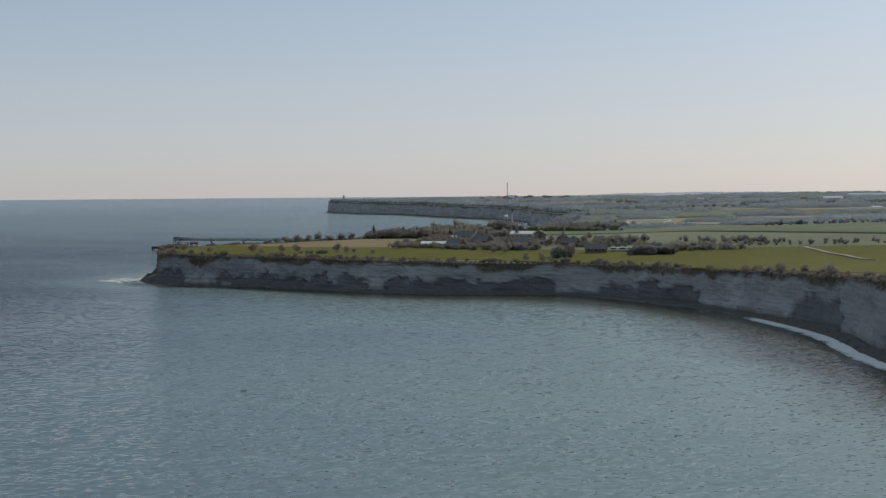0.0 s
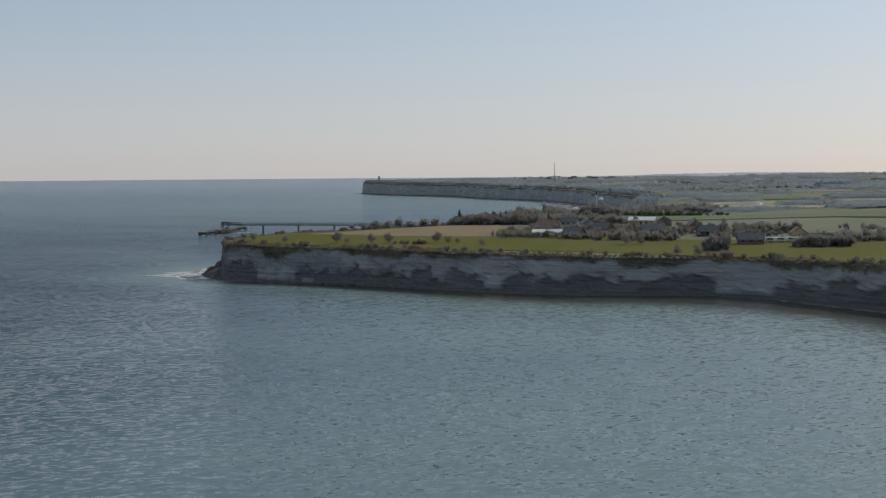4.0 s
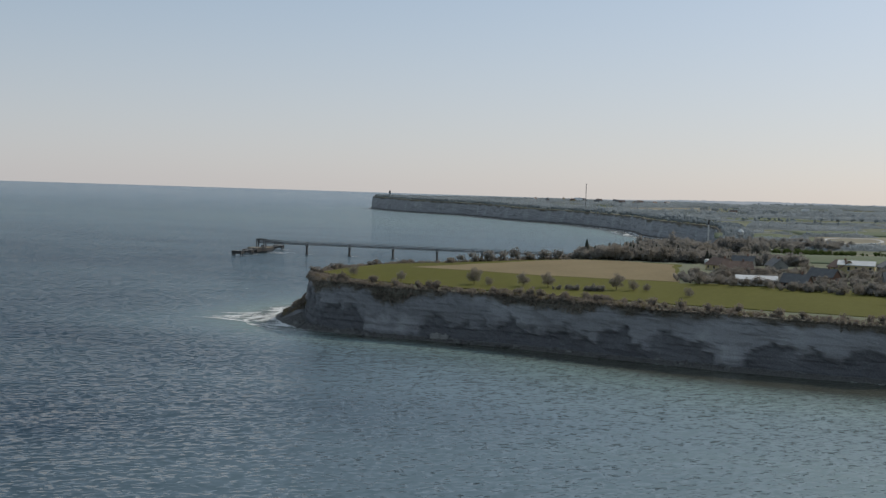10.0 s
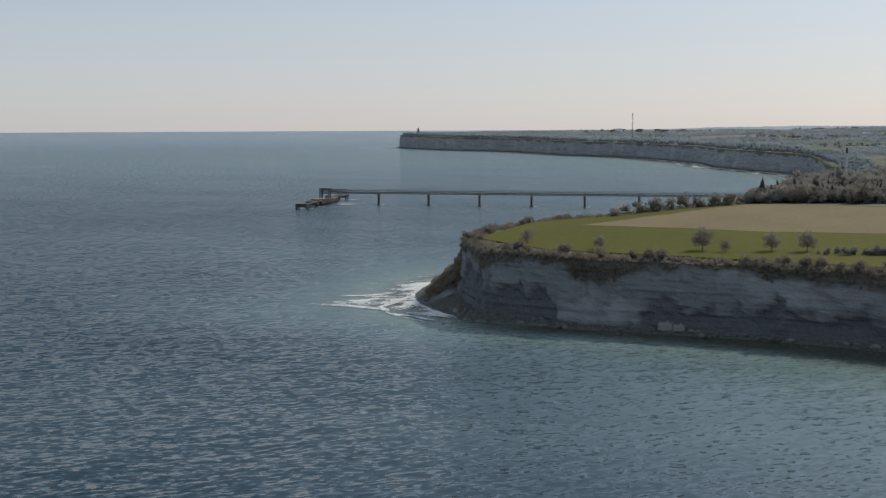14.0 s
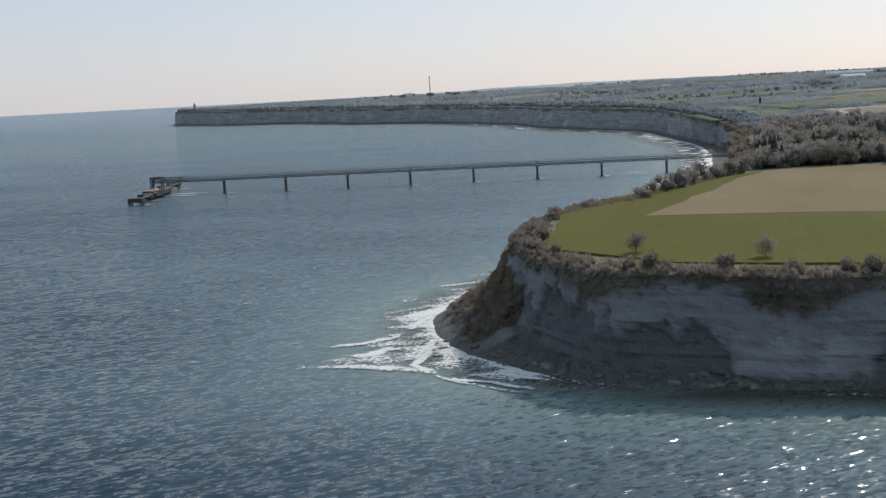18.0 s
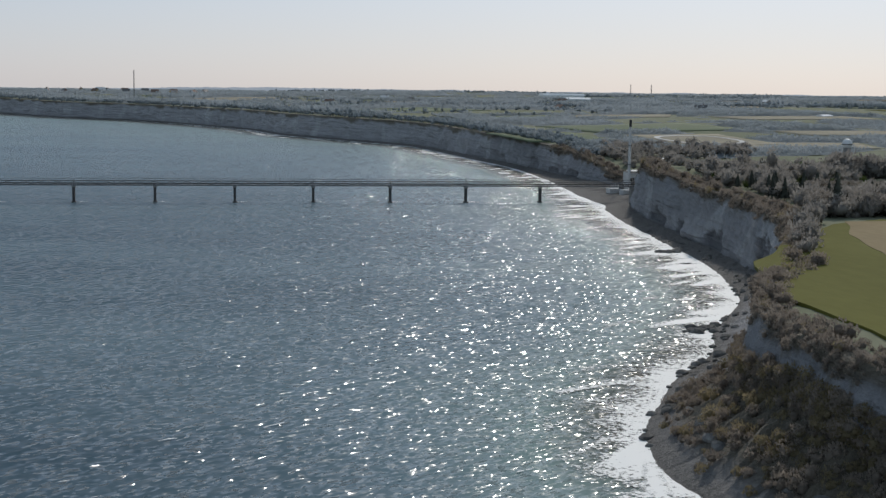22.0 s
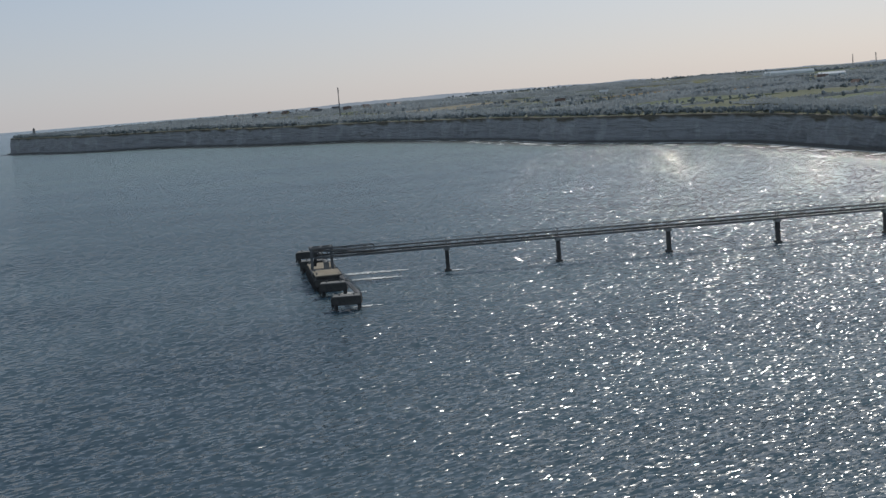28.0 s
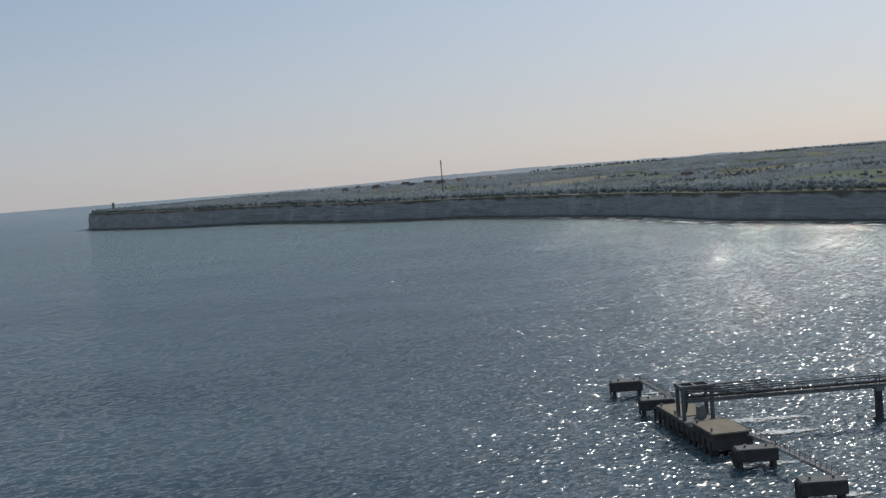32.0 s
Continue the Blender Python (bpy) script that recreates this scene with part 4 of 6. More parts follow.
def bare_tree(seed, h, spread):
    """Trunk with forking limbs, and a crown of fine twigs with gaps."""
    rng = np.random.default_rng(seed)
    root = thing("bare_tree", 0, 0, 0)
    bm = bmesh.new()
    rod(bm, (0, 0, -0.4), (0.1, 0, h * 0.42), 0.045 * h * 0.55, 0.03 * h * 0.5, 6)
    tips = []
    for k in range(7):
        a = k * 0.9 + rng.uniform(0, 0.5)
        base = Vector((0.1, 0, h * rng.uniform(0.18, 0.36)))
        tip = Vector((math.cos(a) * spread * rng.uniform(0.4, 0.75), math.sin(a) * spread * rng.uniform(0.4, 0.75), h * rng.uniform(0.34, 0.85)))
        rod(bm, base, tip, 0.014 * h, 0.005 * h, 5)
        tips.append(tip)
    part("trunk", bm, BARK, root)
    cs = [tuple(t) for t in tips] + [(0, 0, h * 0.82), (0, 0, h * 0.6), (0.3, 0.2, h * 0.72)]
    cs += [(math.cos(a) * spread * 0.5, math.sin(a) * spread * 0.5, h * (0.3 + 0.16 * (a % 2))) for a in range(6)]
    V, F = leaf_cloud(rng, cs, [spread * rng.uniform(0.36, 0.5) for _ in cs], 150, 0.045 * h)
    crown = new("crown", fast_mesh("crown", V, F, TWIGS))
    crown.parent = root
    return root


def conifer(seed, h, spread):
    rng = np.random.default_rng(seed)
    root = thing("conifer", 0, 0, 0)
    bm = bmesh.new()
    rod(bm, (0, 0, -0.4), (0, 0, h * 0.95), 0.02 * h, 0.004 * h, 6)
    part("trunk", bm, BARK, root)
    V, F = [], []
    for layer in range(11):
        q = layer / 10
        z, r = h * (0.16 + 0.80 * q), spread * (1.02 - q) ** 0.8 + 0.12
        for k in range(13):
            a = k * 2 * math.pi / 13 + layer * 0.7 + rng.uniform(-0.2, 0.2)
            rr = r * rng.uniform(0.65, 1.15)
            b = len(V)
            w = 0.35 * rr + 0.15
            V += [(0, 0, z + 0.10 * h), (rr * math.cos(a) - w * math.sin(a) * 0.7, rr * math.sin(a) + w * math.cos(a) * 0.7, z - 0.02 * h),
                  (rr * math.cos(a) + w * math.sin(a) * 0.7, rr * math.sin(a) - w * math.cos(a) * 0.7, z - 0.05 * h * rng.uniform(0.5, 1.5))]
            F.append((b, b + 1, b + 2))
    crown = new("crown", fast_mesh("crown", V, F, NEEDLES))
    crown.parent = root
    return root


rng = np.random.default_rng(11)
BARE = [bare_tree(s, h, sp) for s, h, sp in ((1, 5.6, 2.6), (2, 6.8, 3.0), (3, 8.2, 3.3), (4, 4.2, 2.1))]
PINE = [conifer(s, h, sp) for s, h, sp in ((5, 9.0, 2.3), (6, 7.5, 2.0), (7, 10.5, 2.5))]
used = {}


def plant(proto, x, y, scale, label, group):
    """The first tree of a kind stands itself; the others are copies of it."""
    m = pose(x, y, g1(x, y) - 0.05, 0, 0, float(rng.uniform(0, 360)))
    if proto.name not in used:
        used[proto.name] = 1
        proto.scale = (1, 1, 1)
        proto.matrix_basis = m
        ob = proto
    else:
        ob = copy_thing(proto, m)
        ob.matrix_basis = m @ Matrix.Diagonal((scale, scale, scale, 1))
    return tagged(ob, label, "tree", group)


# the four round trees and their neighbours along the cliff edge
EDGE_TREES = [(248.9, -475.2, 1), (266.7, -472.8, 1), (275.7, -472.2, 1), (300, -468.9, 1), (306, -469, 3), (311, -470, 3), (255, -477, 3), (327, -483, 3), (222, -478, 3), (200, -468, 3),
              (353, -440, 3), (360, -441, 3), (366, -440, 3), (379, -447, 3), (384, -446, 3), (395, -470, 0), (402, -468, 0), (425, -520, 0), (434, -522, 0), (470, -560, 3), (509, -612, 0), (560, -690, 1), (578, -742, 1)]
for i, (x, y, k) in enumerate(EDGE_TREES):
    plant(BARE[k], x, y, 0.76 + 0.07 * (i % 5), "round bare tree with fine twigs by the cliff edge" if k == 1 else "small bare tree in the field hedge", "trees along the cliff top")


def scatter(n, cx, cy, rx, ry, turn=0.0, margin=4.0):
    t = radians(turn)
    u = rng.uniform(-1, 1, (n * 3, 2))
    u = u[(u ** 2).sum(1) < 1][:n]
    x = cx + u[:, 0] * rx * math.cos(t) - u[:, 1] * ry * math.sin(t)
    y = cy + u[:, 0] * rx * math.sin(t) + u[:, 1] * ry * math.cos(t)
    ok = on_land(x, y, margin)
    return x[ok], y[ok]


# the headland wood: dark conifers on the seaward side, bare broadleaves behind
for cx, cy, rx, ry, turn, n, kind in ((272, -250, 34, 18, -6, 44, "pine"), (272, -205, 34, 26, 80, 24, "pine"), (316, -262, 34, 16, -12, 24, "pine"), (288, -262, 40, 14, -10, 40, "bare"), (300, -240, 40, 40, 0, 40, "bare")):
    for x, y in zip(*scatter(n, cx, cy, rx, ry, turn, 5)):
        if kind == "pine":
            plant(PINE[int(rng.integers(3))], float(x), float(y), float(rng.uniform(0.5, 0.82)), "dark green conifer in the headland wood", "conifers of the headland wood")
        else:
            plant(BARE[int(rng.integers(3))], float(x), float(y), float(rng.uniform(0.75, 1.1)), "grey-brown leafless tree in the headland wood", "bare trees of the headland wood")
# round the village and the inland fields
for cx, cy, rx, ry, turn, n in ((335, -415, 20, 22, 0, 16), (365, -385, 40, 34, -20, 26), (410, -380, 30, 40, 0, 20), (440, -490, 5, 4, 0, 9), (488, -470, 14, 6, 0, 9), (430, -405, 40, 10, -10, 10)):
    for x, y in zip(*scatter(n, cx, cy, rx, ry, turn)):
        plant(BARE[int(rng.integers(3))], float(x), float(y), float(rng.uniform(0.5, 0.85)), "grey-brown leafless tree among the village gardens", "trees round the village")


# ---------- scrub, hedges and woods that cannot be counted ----------
def ball(level):
    if level == 0:
        g = (1 + 5 ** 0.5) / 2
        V = np.array([(-1, g, 0), (1, g, 0), (-1, -g, 0), (1, -g, 0), (0, -1, g), (0, 1, g), (0, -1, -g), (0, 1, -g), (g, 0, -1), (g, 0, 1), (-g, 0, -1), (-g, 0, 1)])
        F = [(0, 11, 5), (0, 5, 1), (0, 1, 7), (0, 7, 10), (0, 10, 11), (1, 5, 9), (5, 11, 4), (11, 10, 2), (10, 7, 6), (7, 1, 8),
             (3, 9, 4), (3, 4, 2), (3, 2, 6), (3, 6, 8), (3, 8, 9), (4, 9, 5), (2, 4, 11), (6, 2, 10), (8, 6, 7), (9, 8, 1)]
        return V / np.hypot(1, g), np.array(F)
    bm = bmesh.new()
    bmesh.ops.create_icosphere(bm, subdivisions=level, radius=1.0)
    bm.verts.index_update()
    V = np.array([v.co[:] for v in bm.verts])
    F = np.array([[v.index for v in f.verts] for f in bm.faces])
    bm.free()
    return V, F


BALLS = {k: ball(k) for k in (0, 1)}


def sprays(cs, rs, stretch, count, size, r0, r1):
    """Upright sprays of twigs, three corners each, between two parts of the crowns' radius."""
    n = len(cs) * count
    u = rng.normal(size=(n, 3))
    u /= np.linalg.norm(u, axis=1)[:, None]
    u[:, 2] = np.where(rng.random(n) < 0.8, np.abs(u[:, 2]), u[:, 2])
    R = np.repeat(rs[:, None] * stretch, count, 0)
    p = np.repeat(cs, count, 0) + u * R * rng.uniform(r0, r1, (n, 1))
    s = size * np.repeat(rs, count) * rng.uniform(0.6, 1.4, n)
    t = rng.uniform(0, 2 * math.pi, n)
    side = np.stack([np.cos(t) * s, np.sin(t) * s, rng.normal(0, 0.2, n) * s], 1) * 0.6
    lean = np.stack([u[:, 0] * 0.4, u[:, 1] * 0.4, np.ones(n)], 1) * (s * rng.uniform(0.8, 1.8, n))[:, None]
    return np.stack([p - side, p + side, p + lean], 1).reshape(-1, 3)


def thicket(name, cs, rs, mat, label, level=1, twigs=40, size=0.3, tall=1.0, rough=0.16, core=0.72, category="scrub"):
    """Lumpy masses of close twigs grown into one another, with loose sprays standing out of them."""
    cs, rs = np.asarray(cs, float), np.asarray(rs, float)
    B, T = BALLS[level]
    n, m = len(cs), len(B)
    jit = 1 + rough * rng.normal(0, 0.6, (n, m, 1))
    stretch = np.stack([rng.uniform(0.8, 1.25, n), rng.uniform(0.8, 1.25, n), tall * rng.uniform(0.8, 1.2, n)], 1)
    V = (cs[:, None, :] + B[None] * jit * (rs[:, None] * stretch)[:, None, :] * core).reshape(-1, 3)
    F = (T[None] + (np.arange(n) * m)[:, None, None]).reshape(-1, 3)
    if twigs:
        W = sprays(cs, rs, stretch, twigs, size, 0.8, 1.2)
        F = np.concatenate([F, np.arange(len(W)).reshape(-1, 3) + len(V)])
        V = np.concatenate([V, W])
    ob = stuff(name, V, F, mat, label, category)
    ob.data.shade_smooth()
    return ob


def scrub_line():
    cs, rs, gs, gr = [], [], [], []
    for i in range(0, len(EDGE)):
        x, y, z = EDGE[i]
        if not (y > -1000 and y < 200 and CO[i, 5] < 5):
            continue
        head = y > -530 and x < 330
        west = x < 232 and y > -484
        n = CO[i, 5] * (1.7 if west else 2.3 if head and y < -380 else 1.6)
        for k in range(int(n + rng.random())):
            o = rng.uniform(-3.5, 2.2) if west else rng.uniform(-4.5, 3.0)
            r = rng.uniform(0.45, 1.1) * (0.85 if x < 200 and y < -390 else 1.0 if y < -380 or x > 300 else 1.2)
            (gs if rng.random() < 0.12 else cs).append((x + INL[i, 0] * o, y + INL[i, 1] * o, z + r * 0.2))
            (gr if len(gs) > len(gr) else rs).append(r)
        if rng.random() < (0.05 if west and y < -380 else 0.15) * CO[i, 5]:
            r = rng.uniform(1.1, 1.8)
            o = rng.uniform(-2.0, 2.0)
            for k in range(4):
                cs.append((x + INL[i, 0] * o + rng.normal(0, 0.5), y + INL[i, 1] * o + rng.normal(0, 0.5), z + r * rng.uniform(0.4, 1.1))), rs.append(r * rng.uniform(0.55, 0.85))
        hang = scrub_depth(run[i])
        for k in range(int(hang * CO[i, 5] * (0.9 if head else 0.5) + rng.random())):
            row = 7 + FACE - int(rng.uniform(0, hang) / (CO[i, 2] - CO[i, 4]) * FACE)
            p = CLIFF_V[i, max(8, row)] + rng.normal(0, 0.3, 3)
            cs.append(tuple(p)), rs.append(rng.uniform(0.35, 0.7))
    thicket("cliff_edge_scrub", cs, rs, SCRUB, "brown leafless scrub hanging over the cliff edge", 0, 58, 0.23, core=0.68)
    thicket("cliff_edge_bushes", gs, gr, GREENSCRUB, "budding bushes along the cliff edge", 1, 26)


scrub_line()


def talus_scrub():
    cs, rs, gs, gr = [], [], [], []
    for i in range(len(CO)):
        x, y = CO[i, :2]
        if not (-469 < y < -60 and x < 320):
            continue
        foot = CO[i, 4]
        dens = 13.0 if foot > 4 else -1.0
        for k in range(int(max(0, dens) + rng.random())):
            q = int(rng.integers(4, 18 if foot > 4 else 9))
            mixed = rng.random()
            p = CLIFF_V[i, q] * mixed + CLIFF_V[i, q - 1] * (1 - mixed) + rng.normal(0, 0.4, 3)
            r = rng.uniform(0.45, 1.2) if foot > 4 else rng.uniform(0.35, 0.8)
            (gs if rng.random() < 0.35 else cs).append((p[0], p[1], p[2] + r * 0.3))
            (gr if len(gs) > len(gr) else rs).append(r)
    thicket("talus_scrub", cs, rs, SCRUB, "brown bushes on the slipped mound below the point", 0, 110, 0.2, core=0.66)
    thicket("budding_scrub", gs, gr, GREENSCRUB, "ochre budding bushes on the slipped mound", 0, 110, 0.2, core=0.66)


talus_scrub()


def woods(name, spots, mat, label, level=1, twigs=40, size=0.3, tall=1.1, lobes=4, rough=0.3, core=0.8):
    """spots: rows of x, y, radius. Trees grown together into one canopy."""
    P = np.array(spots, float)
    z = ground(P[:, 0], P[:, 1])
    cs = np.stack([P[:, 0], P[:, 1], z + P[:, 2] * 0.85], 1)
    # each tree has a few lobes of unequal size
    C, R = [], []
    for k in range(lobes):
        r = P[:, 2] * rng.uniform(0.45, 0.72, len(P))
        C.append(cs + rng.normal(0, 0.38, (len(P), 3)) * P[:, 2:3] * np.array([1, 1, 0.9]))
        R.append(r)
    C, R = np.concatenate(C), np.concatenate(R)
    thicket(name, C, R, mat, label, level, twigs, size, tall, rough, core, "woodland")


def spots_in(n, cx, cy, rx, ry, turn, r0, r1, margin=6):
    x, y = scatter(n, cx, cy, rx, ry, turn, margin)
    return [(a, b, rng.uniform(r0, r1)) for a, b in zip(x, y)]


near = []
for w in ((26, 293, 92, 8, 22, 0, 4.2, 6.0), (70, 268, -95, 10, 70, 4, 1.4, 3.0), (30, 275, -45, 9, 16, 0, 1.8, 3.4), (34, 325, -133, 12, 6, 0, 3.4, 4.6), (60, 348, 40, 34, 22, 0, 1.2, 2.3), (170, 352, 150, 46, 40, 0, 1.8, 3.0), (60, 285, -150, 26, 30, 0, 2.4, 4.0), (40, 300, -40, 24, 16, 0, 1.4, 2.4), (40, 262, -170, 12, 40, 0, 1.8, 3.2), (300, 278, -256, 44, 17, -10, 1.8, 3.2), (190, 318, -262, 50, 16, -16, 1.7, 3.0), (110, 262, -225, 20, 44, 0, 1.4, 2.6), (60, 312, -205, 40, 40, 0, 1.0, 2.0), (80, 285, -110, 34, 60, 10, 1.0, 2.0), (34, 325, -60, 34, 20, 0, 0.9, 1.8), (90, 320, 25, 26, 22, 0, 1.6, 2.7), (90, 300, 110, 20, 40, 0, 1.6, 2.7),
          (300, 364, -395, 46, 40, -15, 0.8, 1.7), (120, 425, -405, 40, 14, -8, 0.8, 1.7), (120, 338, -412, 24, 20, 0, 0.8, 1.6), (60, 500, -440, 40, 10, -4, 0.9, 1.9), (40, 560, -410, 70, 8, 4, 0.9, 1.8),           (60, 440, -491, 5, 4, 0, 2.0, 3.0), (50, 486, -472, 14, 5, 0, 1.4, 2.7), (30, 520, -392, 40, 8, 0, 1.4, 2.6), (40, 455, -388, 22, 8, 0, 1.6, 2.8), (45, 500, -440, 16, 9, 0, 1.6, 2.6), (36, 402, -440, 14, 6, 0, 1.4, 2.4), (40, 640, -60, 140, 8, 3, 1.2, 2.4), (60, 326, -130, 14, 9, 0, 1.7, 2.7), (60, 385, -442, 30, 6, -4, 1.0, 1.8)):
    near += spots_in(*w)
near += spots_in(26, 288, -477, 10, 1.6, 2, 0.7, 1.2, 2)
# tall round bushes between the crop and the sea
near += [(243, -279, 2.6), (238, -287, 3.0), (233, -297, 2.4), (228, -306, 3.2), (223, -316, 2.8), (219, -327, 3.1), (214, -337, 2.5), (210, -346, 2.0)]
woods("brown_wood", near, WOODS, "grey-brown leafless wood and garden thickets on the plateau", 0, 46, 0.27, core=0.72)

grassy = []
for w in ((60, 335, -92, 34, 14, 0, 0.9, 1.9), (70, 375, -60, 40, 22, 0, 0.9, 1.9), (60, 340, 0, 50, 24, 0, 0.8, 1.7), (26, 300, -150, 20, 14, 0, 0.8, 1.6), (24, 262, -130, 6, 50, 4, 0.8, 1.5)):
    grassy += spots_in(*w)
woods("green_thicket", grassy, IVY, "fresh green bushes among the leafless wood", 1, 60, 0.28, core=0.6)

coastwood = []
for i in range(len(EDGE)):
    x, y, z = EDGE[i]
    if y > 140 and CO[i, 5] < 30:
        dens = 0.85 + 1.1 * ns(run[i] * 0.012, 40.0)
        for k in range(9):
            if rng.random() > dens:
                continue
            o = rng.uniform(-1.0, 22 if y < 700 else 38)
            coastwood.append((x + INL[i, 0] * o, y + INL[i, 1] * o, rng.uniform(1.2, 2.4) * (1.0 if y < 700 else 1.2)))
coastwood += spots_in(420, -560, 2090, 130, 70, 30, 1.6, 2.8, 3)
# woods and gardens spread over the far headland, thick and thin by turns
for i in range(0, len(EDGE), 2):
    x, y, z = EDGE[i]
    if 620 < y < 2300 and CO[i, 5] < 30:
        for k in range(10):
            o = 18 + 330 * float(rng.random()) ** 1.3
            px, py = x + INL[i, 0] * o, y + INL[i, 1] * o
            if ns(px * 0.011, py * 0.011, 41.0) + 0.35 * ns(px * 0.04, py * 0.04, 42.0) > 0.02:
                coastwood.append((px, py, rng.uniform(1.3, 2.6)))
woods("cliff_top_wood", coastwood, HAZEWOOD, "hazy grey woodland along the far cliff tops", 0, 14, 0.3, lobes=3, rough=0.2, core=0.95)

def canopy(name, x0, x1, y0, y1, step, cover, twigs, label):
    """A closed wood seen from afar: crowns grown into one rough sheet, open over the fields."""
    r = np.random.default_rng(77)
    nx, ny = int((x1 - x0) / step), int((y1 - y0) / step)
    gx, gy = np.meshgrid(np.arange(nx) * step + x0, np.arange(ny) * step + y0)
    X = gx + r.uniform(-0.35, 0.35, gx.shape) * step
    Y = gy + r.uniform(-0.35, 0.35, gy.shape) * step
    M = np.full(X.shape, -9.0)
    ok = on_land(X.ravel(), Y.ravel()).reshape(X.shape)
    for j, i in zip(*np.where(ok)):
        px, py = X[j, i], Y[j, i]
        M[j, i] = cover + ns(px * 0.006, py * 0.0042, 51.0) + 0.55 * ns(px * 0.017, py * 0.012, 52.0) + 0.25 * ns(px * 0.06, py * 0.05, 53.0)
    near = np.full(X.shape, 99.0)
    for e in EDGE[(EDGE[:, 1] > y0 - 60) & (EDGE[:, 1] < y1 + 60)]:
        near = np.minimum(near, np.hypot(X - e[0], Y - e[1]))
    M = np.where(near < 14, -9.0, M)
    for n, (fx, fy, fw, fd, turn), m, w in FIELDS_FAR:
        c, q = math.cos(radians(turn)), math.sin(radians(turn))
        u, v = (X - fx) * c + (Y - fy) * q, -(X - fx) * q + (Y - fy) * c
        M = np.minimum(M, 0.06 * (np.maximum(abs(u) - fw / 2, abs(v) - fd / 2) - 4))
    for fx, fy in ((690, 1740), (612, 1330), (655, 590), (610, 1290), (690, 1680)):
        M = np.minimum(M, 0.06 * (np.hypot((X - fx) / 1.4, Y - fy) - 34))
    for A, B, C, D in [p[0] for p in PLOTS]:
        fx, fy = (A[0] + C[0]) / 2, (A[1] + C[1]) / 2
        M = np.minimum(M, 0.06 * (np.maximum(abs(X - fx) - 74, abs(Y - fy) - 44) - 4))
    M = np.minimum(M, 0.02 * (Y - y0) + 0.7 * np.sin(X * 0.05) * np.sin(X * 0.013 + 1.0))
    rise = np.clip(M / 0.35, 0, 1)
    grow = np.array([0.5 + 0.5 * ns(a * 0.09, b * 0.09, 54.0) for a, b in zip(X.ravel(), Y.ravel())]).reshape(X.shape)
    Z = ground(X.ravel(), Y.ravel()).reshape(X.shape) - 0.6 + rise * (1.2 + 3.0 * grow + r.uniform(-0.7, 0.7, X.shape))
    idx = np.arange(nx * ny).reshape(ny, nx)
    a, b, c, d = idx[:-1, :-1].ravel(), idx[:-1, 1:].ravel(), idx[1:, 1:].ravel(), idx[1:, :-1].ravel()
    keep = (rise.ravel()[np.stack([a, b, c, d])] > 0).any(0)
    F = np.concatenate([np.stack([a, b, c], 1)[keep], np.stack([a, c, d], 1)[keep]])
    V = np.stack([X.ravel(), Y.ravel(), Z.ravel()], 1)
    used = np.unique(F)
    back = np.zeros(len(V), int)
    back[used] = np.arange(len(used))
    V, F = V[used], back[F]
    tops = V[rise.ravel()[used] > 0.4]
    W = sprays(tops, np.full(len(tops), step), np.ones((len(tops), 3)), twigs, 0.21, 0.1, 0.4)
    F = np.concatenate([F, np.arange(len(W)).reshape(-1, 3) + len(V)])
    stuff(name, np.concatenate([V, W]), F, HAZEWOOD, label, "woodland")


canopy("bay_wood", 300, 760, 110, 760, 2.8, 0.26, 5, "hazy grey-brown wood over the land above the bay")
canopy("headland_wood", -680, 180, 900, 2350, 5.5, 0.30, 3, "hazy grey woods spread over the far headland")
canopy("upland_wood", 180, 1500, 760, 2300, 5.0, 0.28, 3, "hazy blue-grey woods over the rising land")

# hedgerows, copses and woods over the rising land, long and narrow
inland = []
for (A, B, C, D), hedge in PLOTS:
    for p, q, odds in ((A, B, 0.75), (B, C, 0.3), (D, C, 0.25)):
        if (hedge * 7.3 + odds * 3.1) % 1.0 < odds:
            m = int(np.hypot(q[0] - p[0], q[1] - p[1]) / 2.8)
            for u in np.linspace(0, 1, m):
                if rng.random() < 0.92:
                    inland.append((p[0] + (q[0] - p[0]) * u + rng.normal(0, 1.2), p[1] + (q[1] - p[1]) * u - 4 + rng.normal(0, 1.2), rng.uniform(0.9, 1.9)))
for k in range(80):
    cx = rng.uniform(-300, 2400) if k % 3 else rng.uniform(250, 1000)
    cy = rng.uniform(-900, 3000) if k % 3 else rng.uniform(60, 1300)
    if not on_land(cx, cy)[0] or np.hypot(KXY[:, 0] - cx, KXY[:, 1] - cy).min() < 60:
        continue
    if cx < 660 and cy < 60 or cx < 800 and 60 < cy < 900 or np.hypot(cx - CENTRE[0], cy - CENTRE[1]) > 4000:
        continue
    far = np.hypot(cx, cy + 500) / 1500
    if cx < 500 and cy > 900 and rng.random() < 0.5:
        continue
    L = rng.uniform(50, 170) * (0.8 + 0.5 * far)
    deep = rng.choice([3, 3, 4, 6, 10, 18]) * (1 + 0.4 * far)
    inland += spots_in(int(L * (0.45 + 0.04 * deep)), cx, cy, L, deep, rng.normal(0, 14), 1.3, 2.4 + 0.4 * far)
woods("inland_hedges", inland, HAZEWOOD, "hazy grey hedgerows and copses over the farmland", 0, 5, 0.38, lobes=2, rough=0.22, core=1.0)


